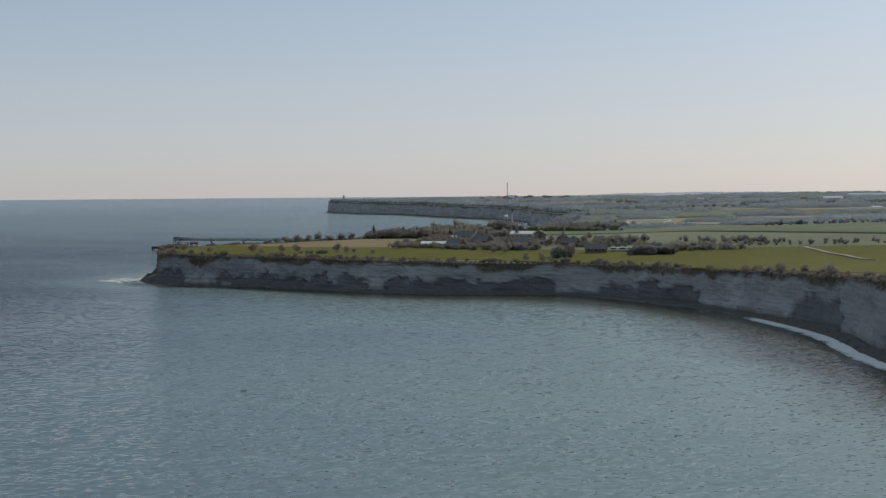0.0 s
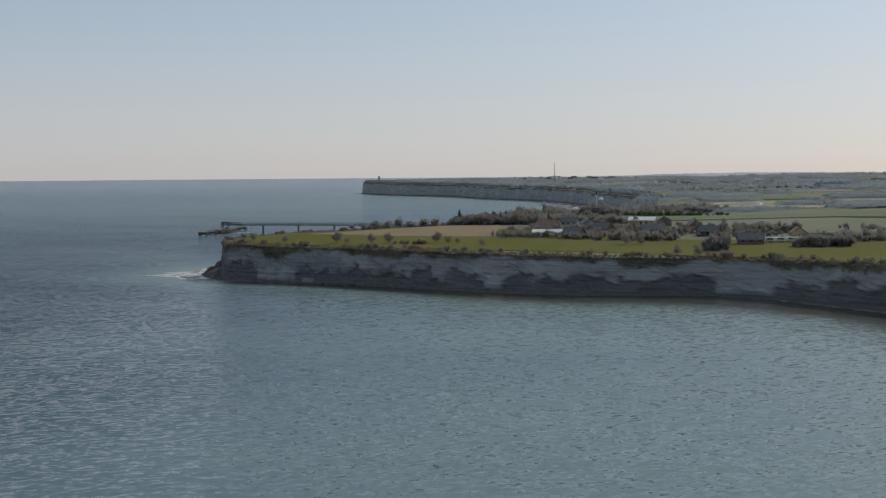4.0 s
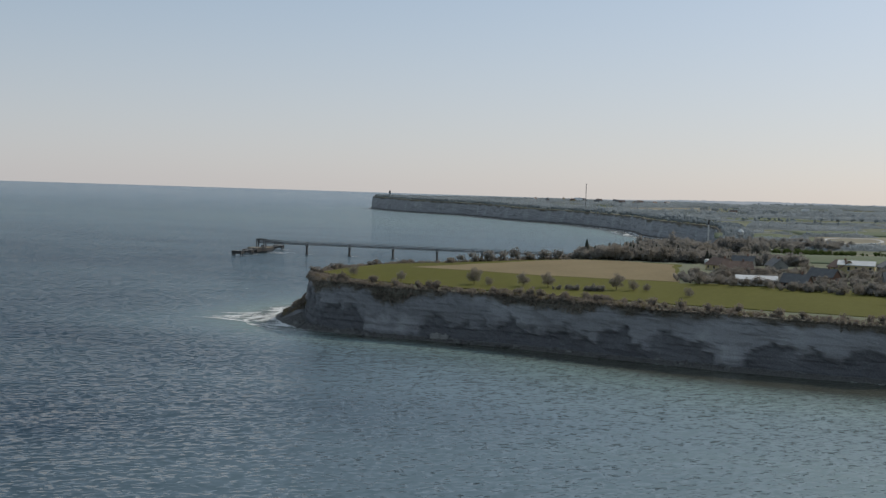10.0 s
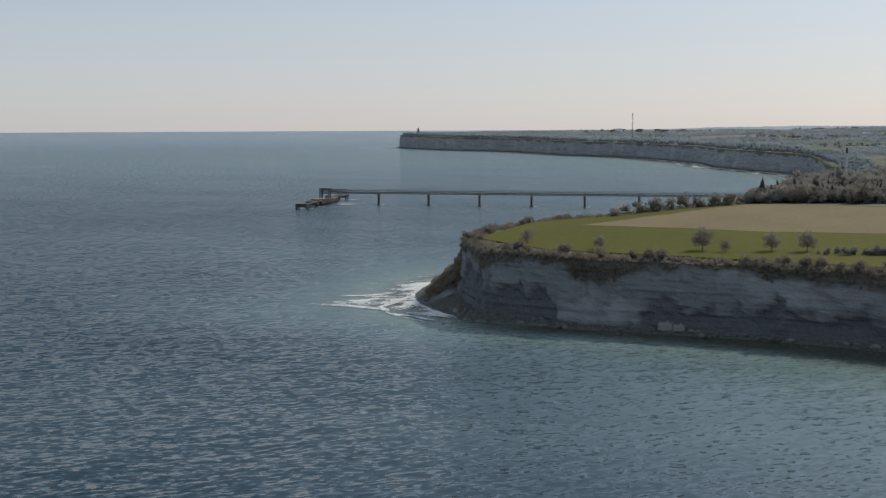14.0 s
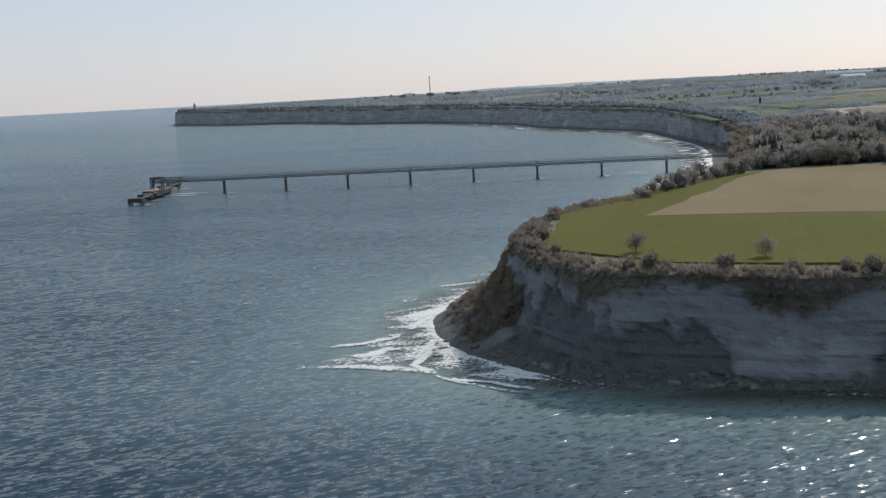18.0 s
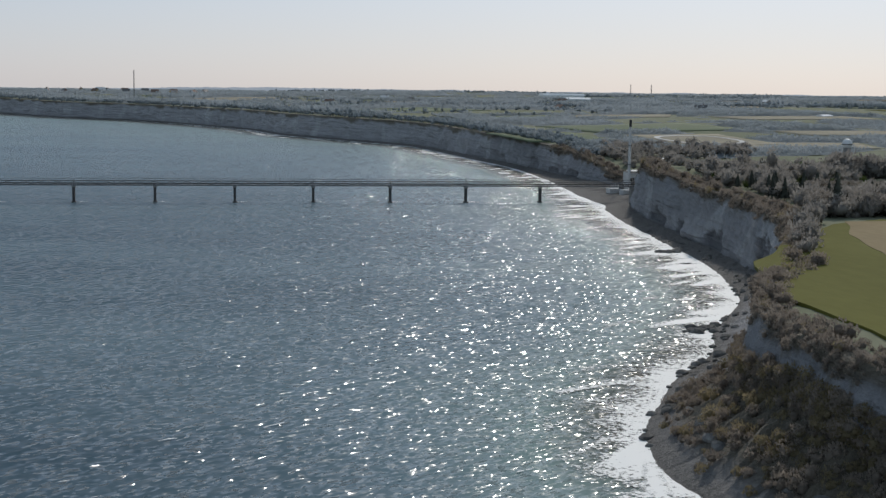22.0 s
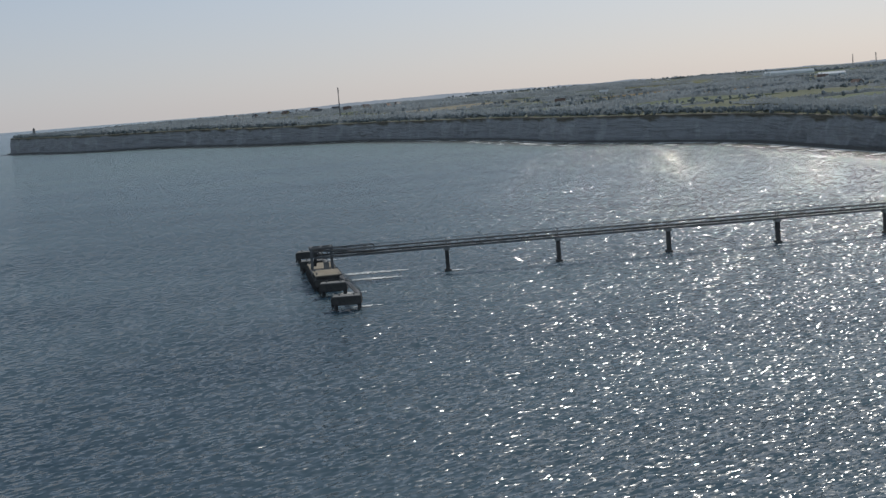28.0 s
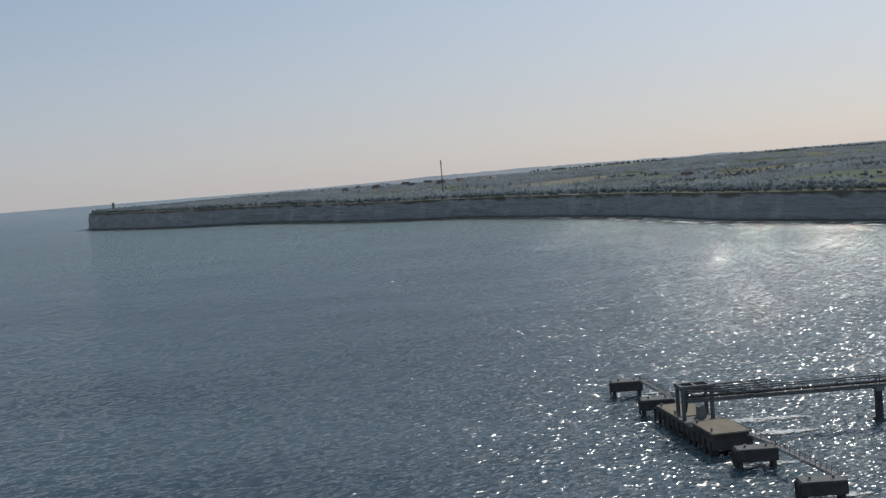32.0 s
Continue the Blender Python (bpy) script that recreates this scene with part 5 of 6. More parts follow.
# ---------- the hazy skyline, far behind everything ----------
def skyline():
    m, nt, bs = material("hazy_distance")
    # the strip glows by itself; its haze is put into the emission colour
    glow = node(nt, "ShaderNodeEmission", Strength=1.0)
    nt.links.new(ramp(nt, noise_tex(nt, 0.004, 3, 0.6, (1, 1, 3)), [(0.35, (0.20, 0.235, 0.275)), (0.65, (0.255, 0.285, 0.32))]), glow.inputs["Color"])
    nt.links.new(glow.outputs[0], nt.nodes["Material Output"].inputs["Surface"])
    verts, faces = [], []
    for k in range(900):
        a = -0.12 + 1.74 * k / 899
        x, y = CENTRE[0] + 4060 * math.sin(a), CENTRE[1] + 4060 * math.cos(a)
        hills = 9 + 5 * ns(a * 9, 3.0) + 3.5 * ns(a * 31, 5.0)
        trees = 2.2 * abs(ns(a * 160, 7.0)) + 1.6 * max(0.0, ns(a * 60, 8.0)) + 1.0 * ns(a * 420, 9.0)
        z = 34.0 + (hills + trees) * min(1.0, (a + 0.12) / 0.1)
        verts += [(x, y, 5.0), (x, y, z)]
        if k:
            b = 2 * k
            faces.append((b - 2, b, b + 1, b - 1))
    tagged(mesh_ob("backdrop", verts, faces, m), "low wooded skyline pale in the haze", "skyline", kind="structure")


skyline()


# ---------- boulders ----------
def boulder(seed, r):
    rg = np.random.default_rng(seed)
    bm = bmesh.new()
    bmesh.ops.create_icosphere(bm, subdivisions=2, radius=r)
    for v in bm.verts:
        v.co *= 1 + 0.35 * ns(v.co.x * 1.3 / r + seed, v.co.y * 1.3 / r, v.co.z * 1.3 / r)
        v.co.z *= 0.65
    me = bpy.data.meshes.new("boulder")
    bm.to_mesh(me)
    bm.free()
    me.materials.append(STONE)
    return me


ROCKS = [boulder(s, 1.0) for s in range(5)]
for k in range(150):
    y = rng.uniform(-495, -120) if k < 130 else rng.uniform(-800, -700)
    cand = [i for i in range(0, len(CO), 2) if abs(CO[i, 1] - y) < 8 and (CO[i, 0] < 270 or y < -690)]
    if not cand:
        continue
    i = cand[int(rng.integers(len(cand)))]
    j = int(rng.integers(2, 5))
    p = CLIFF_V[i, j]
    s = float(rng.uniform(0.35, 1.0)) * (1.3 if -480 < y < -330 else 0.9)
    ob = new("boulder", ROCKS[k % 5])
    ob.matrix_basis = pose(p[0], p[1], p[2] + 0.1 * s, 0, 0, float(rng.uniform(0, 360))) @ Matrix.Diagonal((s * 1.2, s, s, 1))
    tagged(ob, "grey flint and chalk boulder on the shingle beach", "boulder", "boulders on the beach")


for k in range(120):
    # blocks that have come down along the foot of the headland cliff
    bx = float(rng.uniform(186, 345))
    cand = [i for i in range(len(CO)) if abs(CO[i, 0] - bx) < 2 and CO[i, 1] < -470]
    i = cand[int(rng.integers(len(cand)))]
    p = CLIFF_V[i, int(rng.integers(3, 8))]
    s = float(rng.uniform(0.2, 1.0)) ** 1.5 + 0.15
    ob = new("boulder", ROCKS[k % 5])
    ob.matrix_basis = pose(p[0], p[1], p[2] - 0.05 * s, 0, 0, float(rng.uniform(0, 360))) @ Matrix.Diagonal((s * 1.3, s, s, 1))
    tagged(ob, "fallen block of grey chalk below the headland cliff", "boulder", "boulders on the beach")
for k in range(46):
    # two low spits of fallen blocks that reach out from the beach
    far_out = (k // 2) * 0.62
    sx, sy = ((243 - 0.6 * far_out, -184 - 0.15 * far_out), (203 - 0.5 * far_out, -317 - 0.35 * far_out))[k % 2]
    s = float(rng.uniform(0.5, 1.2))
    ob = new("boulder", ROCKS[k % 5])
    ob.matrix_basis = pose(sx + float(rng.normal(0, 1.2)), sy + float(rng.normal(0, 1.4)), 0.25 * s, 0, 0, float(rng.uniform(0, 360))) @ Matrix.Diagonal((s * 1.3, s, s, 1))
    tagged(ob, "wet dark boulder in a spit of rocks running into the surf", "boulder", "boulders of the rock spits")


def fallen_slab(x, y, z, turn, l, d, h):
    """A long block of fresh chalk that has come down in one piece, broken along its top and ends."""
    bm = bmesh.new()
    bmesh.ops.create_cube(bm, size=1.0, matrix=Matrix.Diagonal((l, d, h, 1)))
    bmesh.ops.subdivide_edges(bm, edges=bm.edges[:], cuts=6, use_grid_fill=True)
    for v in bm.verts:
        p = v.co.copy()
        v.co.z += (0.35 * ns(p.x * 0.9, p.y, 3.0) + 0.2 * ns(p.x * 2.6, p.y * 2.0, 4.0)) * h * (0.5 + p.z / h)
        v.co.y += 0.22 * ns(p.x * 1.3, p.z * 1.3, 5.0)
        v.co.x += 0.3 * ns(p.y * 1.1, p.z * 1.1, 6.0)
    bm.verts.index_update()
    ob = mesh_ob("fallen_slab", [v.co[:] for v in bm.verts], [[v.index for v in f.verts] for f in bm.faces], CONCRETE)
    bm.free()
    ob.matrix_basis = pose(x, y, z + h * 0.42, 0, 0, turn)
    tagged(ob, "long pale grey chalk slab fallen at the foot of the cliff", "rock", "fallen slabs")


fallen_slab(242.4, -502.0, 0.8, -9, 3.6, 1.5, 2.0)
fallen_slab(245.8, -502.6, 0.8, -11, 3.0, 1.4, 1.7)


# ---------- the conveyor pier ----------
SPAN = 34.0


def lattice(bm, x0, x1, z0, z1, half, bays, drop=0.0):
    """Two trusses side by side with cross members; drop lowers the bottom chord at the x0 end."""
    for s in (-half, half):
        rod(bm, (x0, s, z0 - drop), (x1, s, z0), 0.17, sides=6)
        rod(bm, (x0, s, z1), (x1, s, z1), 0.14, sides=6)
        for k in range(bays + 1):
            q = k / bays
            x, zb = x0 + (x1 - x0) * q, z0 - drop * (1 - q)
            rod(bm, (x, s, zb), (x, s, z1), 0.08, sides=4)
            if k < bays:
                q2 = (k + 1) / bays
                x2, zb2 = x0 + (x1 - x0) * q2, z0 - drop * (1 - q2)
                rod(bm, (x, s, zb if k % 2 else z1), (x2, s, z1 if k % 2 else zb2), 0.075, sides=4)
    for k in range(bays + 1):
        q = k / bays
        x = x0 + (x1 - x0) * q
        rod(bm, (x, -half, z1), (x, half, z1), 0.07, sides=4)


def build_pier():
    pier = thing("conveyor_pier", 0, 0, 0, 0, "long grey steel conveyor bridge on slender piers over the sea", "pier")
    ends = [-40] + [k * SPAN for k in range(8)] + [282]
    for k in range(9):
        x0, x1 = ends[k] + 0.05, ends[k + 1] - 0.05
        bm = bmesh.new()
        lattice(bm, x0, x1, 7.3 if k else 7.2, 9.2, 1.15, 10, 0.0 if k else 0.0)
        span = part("bridge_span", bm, STEEL, pier)
        bm = bmesh.new()
        box(bm, x0, -1.05, 7.35, x1, 1.05, 7.6)
        part("walkway", bm, STEEL, span)
        bm = bmesh.new()
        box(bm, x0, -0.55, 7.9, x1, 0.55, 8.35, bevel=0.12)
        part("conveyor_belt", bm, RUST, span, "dark conveyor belt trough")
        bm = bmesh.new()
        for s in (-1.15, 1.15):
            rod(bm, (x0, s, 10.1), (x1, s, 10.1), 0.04, sides=4)
            for j in range(9):
                x = x0 + (x1 - x0) * j / 8
                rod(bm, (x, s, 9.2), (x, s, 10.1), 0.04, sides=4)
        part("handrail", bm, STEEL, span)
    for k in range(8):
        x = k * SPAN
        bm = bmesh.new()
        box(bm, x - 0.55, -1.0, -2.5, x + 0.55, 1.0, 6.5, bevel=0.12)
        col = part("bridge_pier", bm, RUST, pier, "dark concrete bridge pier")
        bm = bmesh.new()
        box(bm, x - 0.85, -1.55, 6.4, x + 0.85, 1.55, 7.15, bevel=0.08)
        part("bearing_cap", bm, CONCRETE, col)
        bm = bmesh.new()
        box(bm, x - 0.95, -1.5, -2.5, x + 0.95, 1.5, 0.5, bevel=0.15)
        part("footing", bm, RUST, col)
    # the shore end
    bm = bmesh.new()
    box(bm, 280, -1.6, 1.0, 283, 1.6, 7.1, bevel=0.15)
    part("abutment", bm, CONCRETE, pier, "pale concrete abutment")
    # broken water trailing from the piers
    verts, faces, froth = [], [], []
    for cx, cy, L, W in [(k * SPAN + 3.0, -0.8, 6.5, 1.8) for k in range(8)] + [(-24, 10, 26, 5), (-22, -4, 20, 4), (-25, -56, 8, 3), (-30, -30, 10, 3), (-36, 52, 12, 3)]:
        base = len(verts)
        for i in range(9):
            for k in range(4):
                u, q = i / 8 - 0.5, k / 3 - 0.5
                verts.append((cx + u * L, cy + q * W * (1.2 - abs(u)), 0.22))
                froth.append(max(0.0, 0.8 - 1.0 * abs(q) - 0.6 * abs(u)))
        for i in range(8):
            for k in range(3):
                a = base + i * 4 + k
                faces.append((a, a + 4, a + 5, a + 1))
    tagged(mesh_ob("pier_wash", verts, faces, FOAM, True, attrs={"froth": froth}), "patches of white wash round the pier's legs", "wash", kind="stuff")


build_pier()


def dolphin(x, y, w, d, label):
    """A capped cluster of piles with a fender face, bollards and a rail."""
    D = thing("mooring_dolphin", x, y, 0, -4, label, "dolphin", "mooring dolphins")
    bm = bmesh.new()
    box(bm, -w / 2, -d / 2, 1.5, w / 2, d / 2, 3.7, bevel=0.12)
    part("cap", bm, RUST, D, "dark tarred pile cap")
    bm = bmesh.new()
    box(bm, -w / 2 + 0.25, -d / 2 + 0.25, 3.7, w / 2 - 0.25, d / 2 - 0.25, 3.84, bevel=0.04)
    part("top_slab", bm, CONCRETE, D, "pale worn concrete top slab")
    for sx in (-0.4, 0.4):
        for sy in (-0.34, 0.34):
            bm = bmesh.new()
            rod(bm, (sx * w, sy * d, -3), (sx * w, sy * d, 1.5), 0.4, sides=10)
            part("pile", bm, RUST, D)
    for sx in (-0.25, 0.25):
        bm = bmesh.new()
        rod(bm, (sx * w, 0, 3.7), (sx * w, 0, 4.2), 0.22, 0.18)
        rod(bm, (sx * w, 0, 4.2), (sx * w, 0, 4.35), 0.32)
        part("bollard", bm, STEEL, D)
    for k in range(4):
        bm = bmesh.new()
        box(bm, -w / 2 - 0.25, -d * 0.4 + k * d * 0.24, 0.4, -w / 2 - 0.02, -d * 0.4 + k * d * 0.24 + 0.35, 3.4)
        part("fender", bm, RUST, D)
    bm = bmesh.new()
    for k in range(4):
        yy = -d / 2 + 0.15 + k * (d - 0.3) / 3
        rod(bm, (w / 2 - 0.2, yy, 3.7), (w / 2 - 0.2, yy, 4.75), 0.04, sides=4)
    rod(bm, (w / 2 - 0.2, -d / 2 + 0.15, 4.75), (w / 2 - 0.2, d / 2 - 0.15, 4.75), 0.04, sides=4)
    part("handrail", bm, STEEL, D)


for x, y in ((-30.2, -58.5), (-34, -31.5), (-41.5, 25), (-44, 52)):
    dolphin(x, y, 7.6, 4.4, "dark pile dolphin with fenders standing in the sea")


def catwalk(ax, ay, bx, by):
    a, b = Vector((ax, ay)), Vector((bx, by))
    L = (b - a).length
    C = thing("catwalk", ax, ay, 3.9, math.degrees(math.atan2(by - ay, bx - ax)), "narrow railed steel footbridge between the dolphins", "footbridge", "footbridges of the pier head")
    bm = bmesh.new()
    box(bm, -0.5, -0.55, -0.15, L + 0.5, 0.55, 0.0)
    for s in (-0.5, 0.5):
        rod(bm, (0, s, -0.35), (L, s, -0.35), 0.12, sides=6)
    part("deck", bm, STEEL, C)
    for s in (-0.52, 0.52):
        bm = bmesh.new()
        for h in (0.55, 1.1):
            rod(bm, (0, s, h), (L, s, h), 0.04, sides=4)
        n = max(3, int(L / 2))
        for k in range(n + 1):
            rod(bm, (L * k / n, s, 0), (L * k / n, s, 1.1), 0.045, sides=4)
        part("handrail", bm, STEEL, C)


catwalk(-27.2, -56, -30.2, -33)
catwalk(-30.2, -30, -32.2, -20)
catwalk(-37.2, 18.5, -38, 24)
catwalk(-38.2, 27, -40.5, 50)


def build_platform():
    P = thing("loading_platform", -37.4, -1, 0, 5.5, "long pile-built loading platform with sandy concrete decks", "platform")
    bm = bmesh.new()
    box(bm, -4.1, -20, 1.2, 3.9, 19.5, 3.3, bevel=0.15)
    part("platform_body", bm, RUST, P, "dark tarred platform body")
    for y0, y1, z in ((4.0, 19.0, 3.3), (-19.5, -6.0, 3.3)):
        bm = bmesh.new()
        lift = 0.9 if y0 < 0 else 0.1
        box(bm, -3.6, y0 + 0.25, z, 3.5, y1 - 0.25, z + lift, bevel=0.04)
        part("plinth", bm, RUST, P)
        bm = bmesh.new()
        box(bm, -3.85, y0, z + lift, 3.75, y1, z + lift + 0.3, bevel=0.06)
        part("deck", bm, DECK, P, "sandy concrete deck")
    bm = bmesh.new()
    box(bm, -3.9, -5.9, 3.3, 3.9, 3.9, 3.5)
    part("grating", bm, STEEL, P)
    for k in range(12):
        bm = bmesh.new()
        y = -19 + k * 3.45
        box(bm, -4.45, y - 0.3, -1.0, -4.13, y + 0.3, 3.1, bevel=0.05)
        part("fender", bm, RUST, P)
    for k in range(7):
        for s in (-3.4, 3.4):
            bm = bmesh.new()
            rod(bm, (s, -18.5 + 6.1 * k, -3), (s, -18.5 + 6.1 * k, 1.2), 0.42, sides=10)
            part("pile", bm, RUST, P)
    for y in (-17, -8, 7, 17):
        bm = bmesh.new()
        z = 4.5 if y < -5 else 3.7
        rod(bm, (-3.2, y, z), (-3.2, y, z + 0.5), 0.24, 0.18)
        rod(bm, (-3.2, y, z + 0.5), (-3.2, y, z + 0.65), 0.34)
        part("bollard", bm, STEEL, P)
    bm = bmesh.new()
    for k in range(17):
        y = -19.5 + k * 2.4
        rod(bm, (3.8, y, 3.3), (3.8, y, 4.6), 0.045, sides=4)
    rod(bm, (3.8, -19.5, 4.6), (3.8, 18.9, 4.6), 0.045, sides=4)
    part("handrail", bm, STEEL, P)
    L = thing("ship_loader", -37.8, 1.5, 3.5, 4, "dark steel portal with a loading chute over the platform", "loader")
    for sx in (-3.0, 3.0):
        for sy in (-2.2, 2.2):
            bm = bmesh.new()
            box(bm, sx - 0.35, sy - 0.35, 0, sx + 0.35, sy + 0.35, 6.6, bevel=0.04)
            part("portal_leg", bm, STEEL, L)
    bm = bmesh.new()
    for yy in (-2.2, 2.2):
        box(bm, -3.6, yy - 0.3, 6.4, 3.6, yy + 0.3, 7.0, bevel=0.05)
    for xx in (-3.0, 0.0, 3.0):
        box(bm, xx - 0.25, -1.9, 6.45, xx + 0.25, 1.9, 6.9)
    part("crossbeam", bm, STEEL, L)
    bm = bmesh.new()
    lattice(bm, -3.4, 16, 3.9, 6.3, 1.5, 7, -2.2)
    part("boom", bm, STEEL, L)
    bm = bmesh.new()
    rod(bm, (-1.5, 0, 6.4), (-2.2, 0, 1.2), 0.6, 0.45, 10)
    part("chute", bm, RUST, L)
    bm = bmesh.new()
    box(bm, 0.4, -1.2, 0.0, 2.0, 1.2, 2.2, bevel=0.08)
    part("cabin", bm, CONCRETE, L, "weathered grey operator's cabin")


build_platform()


# ---------- buildings ----------
def house(x, y, turn, w, l, eave, ridge, wall_mat, roof_mat, label, group, windows=3, chimney=True, z=None):
    """A gabled house: walls with a gable, a thick overhanging roof, windows with sills, a door."""
    H = thing("house", x, y, (g1(x, y) if z is None else z) - 0.1, turn, label, "house", group)
    bm = bmesh.new()
    vs = [bm.verts.new(p) for p in ((-w/2, -l/2, -1), (w/2, -l/2, -1), (w/2, l/2, -1), (-w/2, l/2, -1), (-w/2, -l/2, eave), (w/2, -l/2, eave), (w/2, l/2, eave), (-w/2, l/2, eave), (0, -l/2, ridge), (0, l/2, ridge))]
    for f in ((0, 1, 5, 8, 4), (1, 2, 6, 5), (2, 3, 7, 9, 6), (3, 0, 4, 7), (3, 2, 1, 0)):
        bm.faces.new([vs[i] for i in f])
    part("wall", bm, wall_mat, H)
    bm = bmesh.new()
    o, t = 0.45, 0.28
    drop = (ridge - eave) / (w / 2) * o
    prof = [(-w/2 - o, eave - drop + 0.03), (0, ridge + 0.03), (w/2 + o, eave - drop + 0.03), (w/2 + o, eave - drop + t), (0, ridge + t), (-w/2 - o, eave - drop + t)]
    a = [bm.verts.new((px, -l/2 - o, pz)) for px, pz in prof]
    b = [bm.verts.new((px, l/2 + o, pz)) for px, pz in prof]
    bm.faces.new(a[::-1]), bm.faces.new(b)
    for i in range(6):
        j = (i + 1) % 6
        bm.faces.new((a[i], a[j], b[j], b[i]))
    roof = part("roof", bm, roof_mat, H)
    if chimney:
        bm = bmesh.new()
        box(bm, -0.35, -l * 0.2 - 0.35, ridge - 0.6, 0.35, -l * 0.2 + 0.35, ridge + 1.1, bevel=0.04)
        part("chimney", bm, BRICKRED, roof)
    for side in (-1, 1):
        for k in range(windows):
            yy = -l / 2 + l * (k + 0.5) / windows
            bm = bmesh.new()
            box(bm, side * (w/2 - 0.05) - 0.08, yy - 0.55, eave * 0.35, side * (w/2 - 0.05) + 0.08, yy + 0.55, eave * 0.82)
            win = part("window", bm, GLASS, H)
            bm = bmesh.new()
            box(bm, side * (w/2 + 0.06) - 0.1, yy - 0.7, eave * 0.35 - 0.14, side * (w/2 + 0.06) + 0.1, yy + 0.7, eave * 0.35)
            part("sill", bm, WHITE, win)
    bm = bmesh.new()
    box(bm, -0.5, -l/2 - 0.07, 0, 0.5, -l/2 + 0.05, 2.1)
    part("door", bm, SLATE, H)
    return H


V_GROUP = "houses of the headland village"
house(347, -423, 96, 7, 15, 2.6, 3.8, WHITE, ROOFWHITE, "long low white building with a pale sheet roof", V_GROUP, 6, False)
house(386, -342, 84, 9, 15, 3.6, 5.2, YELLOW, ROOFWHITE, "large barn with a pale sheet roof among trees", V_GROUP, 5, False)
house(399, -350, 10, 8, 11, 3.2, 5.8, CONCRETE, SLATE, "grey gabled house beside the barn", V_GROUP)
VILLAGE = [(362, -428, 70), (352, -330, 20), (337, -372, 100), (418, -372, 15), (336, -300, 80), (380, -340, 30), (453, -459, 100), (484, -463, 80), (474, -420, 10), (372, -398, 60), (400, -404, 100), (328, -335, 40), (430, -412, 75)]
for k, (x, y, turn) in enumerate(VILLAGE):
    wall_mat, roof_mat, words = ((BRICKRED, SLATE, "red brick house with a dark roof"), (CONCRETE, SLATE, "grey rendered house with a dark roof"), (YELLOW, TILE, "ochre rendered house with a clay tile roof"))[0 if k == 6 else k % 3]
    house(x, y, turn, 6.5 + k % 3 * 0.6, 10 + k % 4, 2.6, 5.4, wall_mat, roof_mat, words + " among garden trees", V_GROUP)
house(-136.6, 2000, 70, 10, 18, 5.0, 9.0, WHITE, ROOFWHITE, "white building catching the sun on the far coast", "houses of the far village", 4)
for k in range(14):
    x, y = -230 + 46 * (k % 7) + 11 * math.sin(k * 5.0), 1960 + 70 * (k // 7) + 18 * math.cos(k * 3.0)
    house(x, y, 25 * k, 8, 13, 3.6, 7.4, (WHITE, BRICKRED, YELLOW)[k % 3], (TILE, SLATE)[k % 2], "small gabled house in the hazy far village", "houses of the far village", 2)
FARMS = [(600, 800, 60), (470, 900, 15), (352, 1615, 80), (381, 1509, 20), (560, 1250, 50), (760, 560, 80), (830, 250, 15), (900, -60, 70), (700, -260, 20), (1000, 900, 45), (240, 1320, 70), (880, 1300, 10)]
for k, (x, y, turn) in enumerate(FARMS):
    house(x, y, turn, 7, 13, 2.8, 5.6, (WHITE, CONCRETE)[k % 2], (SLATE, TILE, ROOFWHITE)[k % 3], "long farm building out among the fields", "farm buildings inland", 4, k % 2 == 0)


def greenhouse(x, y, turn, l, bays=4, high=1.0):
    G = thing("greenhouse", x, y, g1(x, y) - 0.2, turn, "long pale glasshouse catching the light on the rising land", "greenhouse", "glasshouses")
    for k in range(bays):
        bm = bmesh.new()
        y0 = k * 9.0
        vs = [bm.verts.new(p) for p in ((-l/2, y0, -1), (l/2, y0, -1), (l/2, y0 + 8.8, -1), (-l/2, y0 + 8.8, -1), (-l/2, y0, 5 * high), (l/2, y0, 5 * high), (l/2, y0 + 8.8, 5 * high), (-l/2, y0 + 8.8, 5 * high), (-l/2, y0 + 4.4, 8 * high), (l/2, y0 + 4.4, 8 * high))]
        for f in ((0, 1, 5, 4), (1, 2, 6, 9, 5), (2, 3, 7, 6), (3, 0, 4, 8, 7), (4, 5, 9, 8), (8, 9, 6, 7)):
            bm.faces.new([vs[i] for i in f])
        part("bay", bm, GREENHOUSE, G)


greenhouse(690, 1760, 8, 78, 3)
greenhouse(612, 1352, 10, 34, 2, 0.8)
greenhouse(655, 606, 25, 14, 1, 0.3)


def lighthouse(x, y, top):
    base = g1(x, y) - 0.5
    h = top - base
    T = thing("lighthouse", x, y, base, 0, "pale round lighthouse tower above the far cliff woods", "lighthouse")
    bm = bmesh.new()
    rod(bm, (0, 0, 0), (0, 0, h - 4.2), 3.0, 2.3, 20)
    part("tower", bm, CONCRETE, T)
    bm = bmesh.new()
    rod(bm, (0, 0, h - 4.2), (0, 0, h - 3.7), 2.9, 2.9, 20)
    part("gallery", bm, STEEL, T)
    bm = bmesh.new()
    rod(bm, (0, 0, h - 3.7), (0, 0, h - 1.3), 1.7, 1.7, 12)
    part("lantern", bm, GLASS, T)
    bm = bmesh.new()
    rod(bm, (0, 0, h - 1.3), (0, 0, h), 2.0, 0.2, 12)
    part("dome", bm, SLATE, T)


lighthouse(-614.7, 2130.2, 45.5)


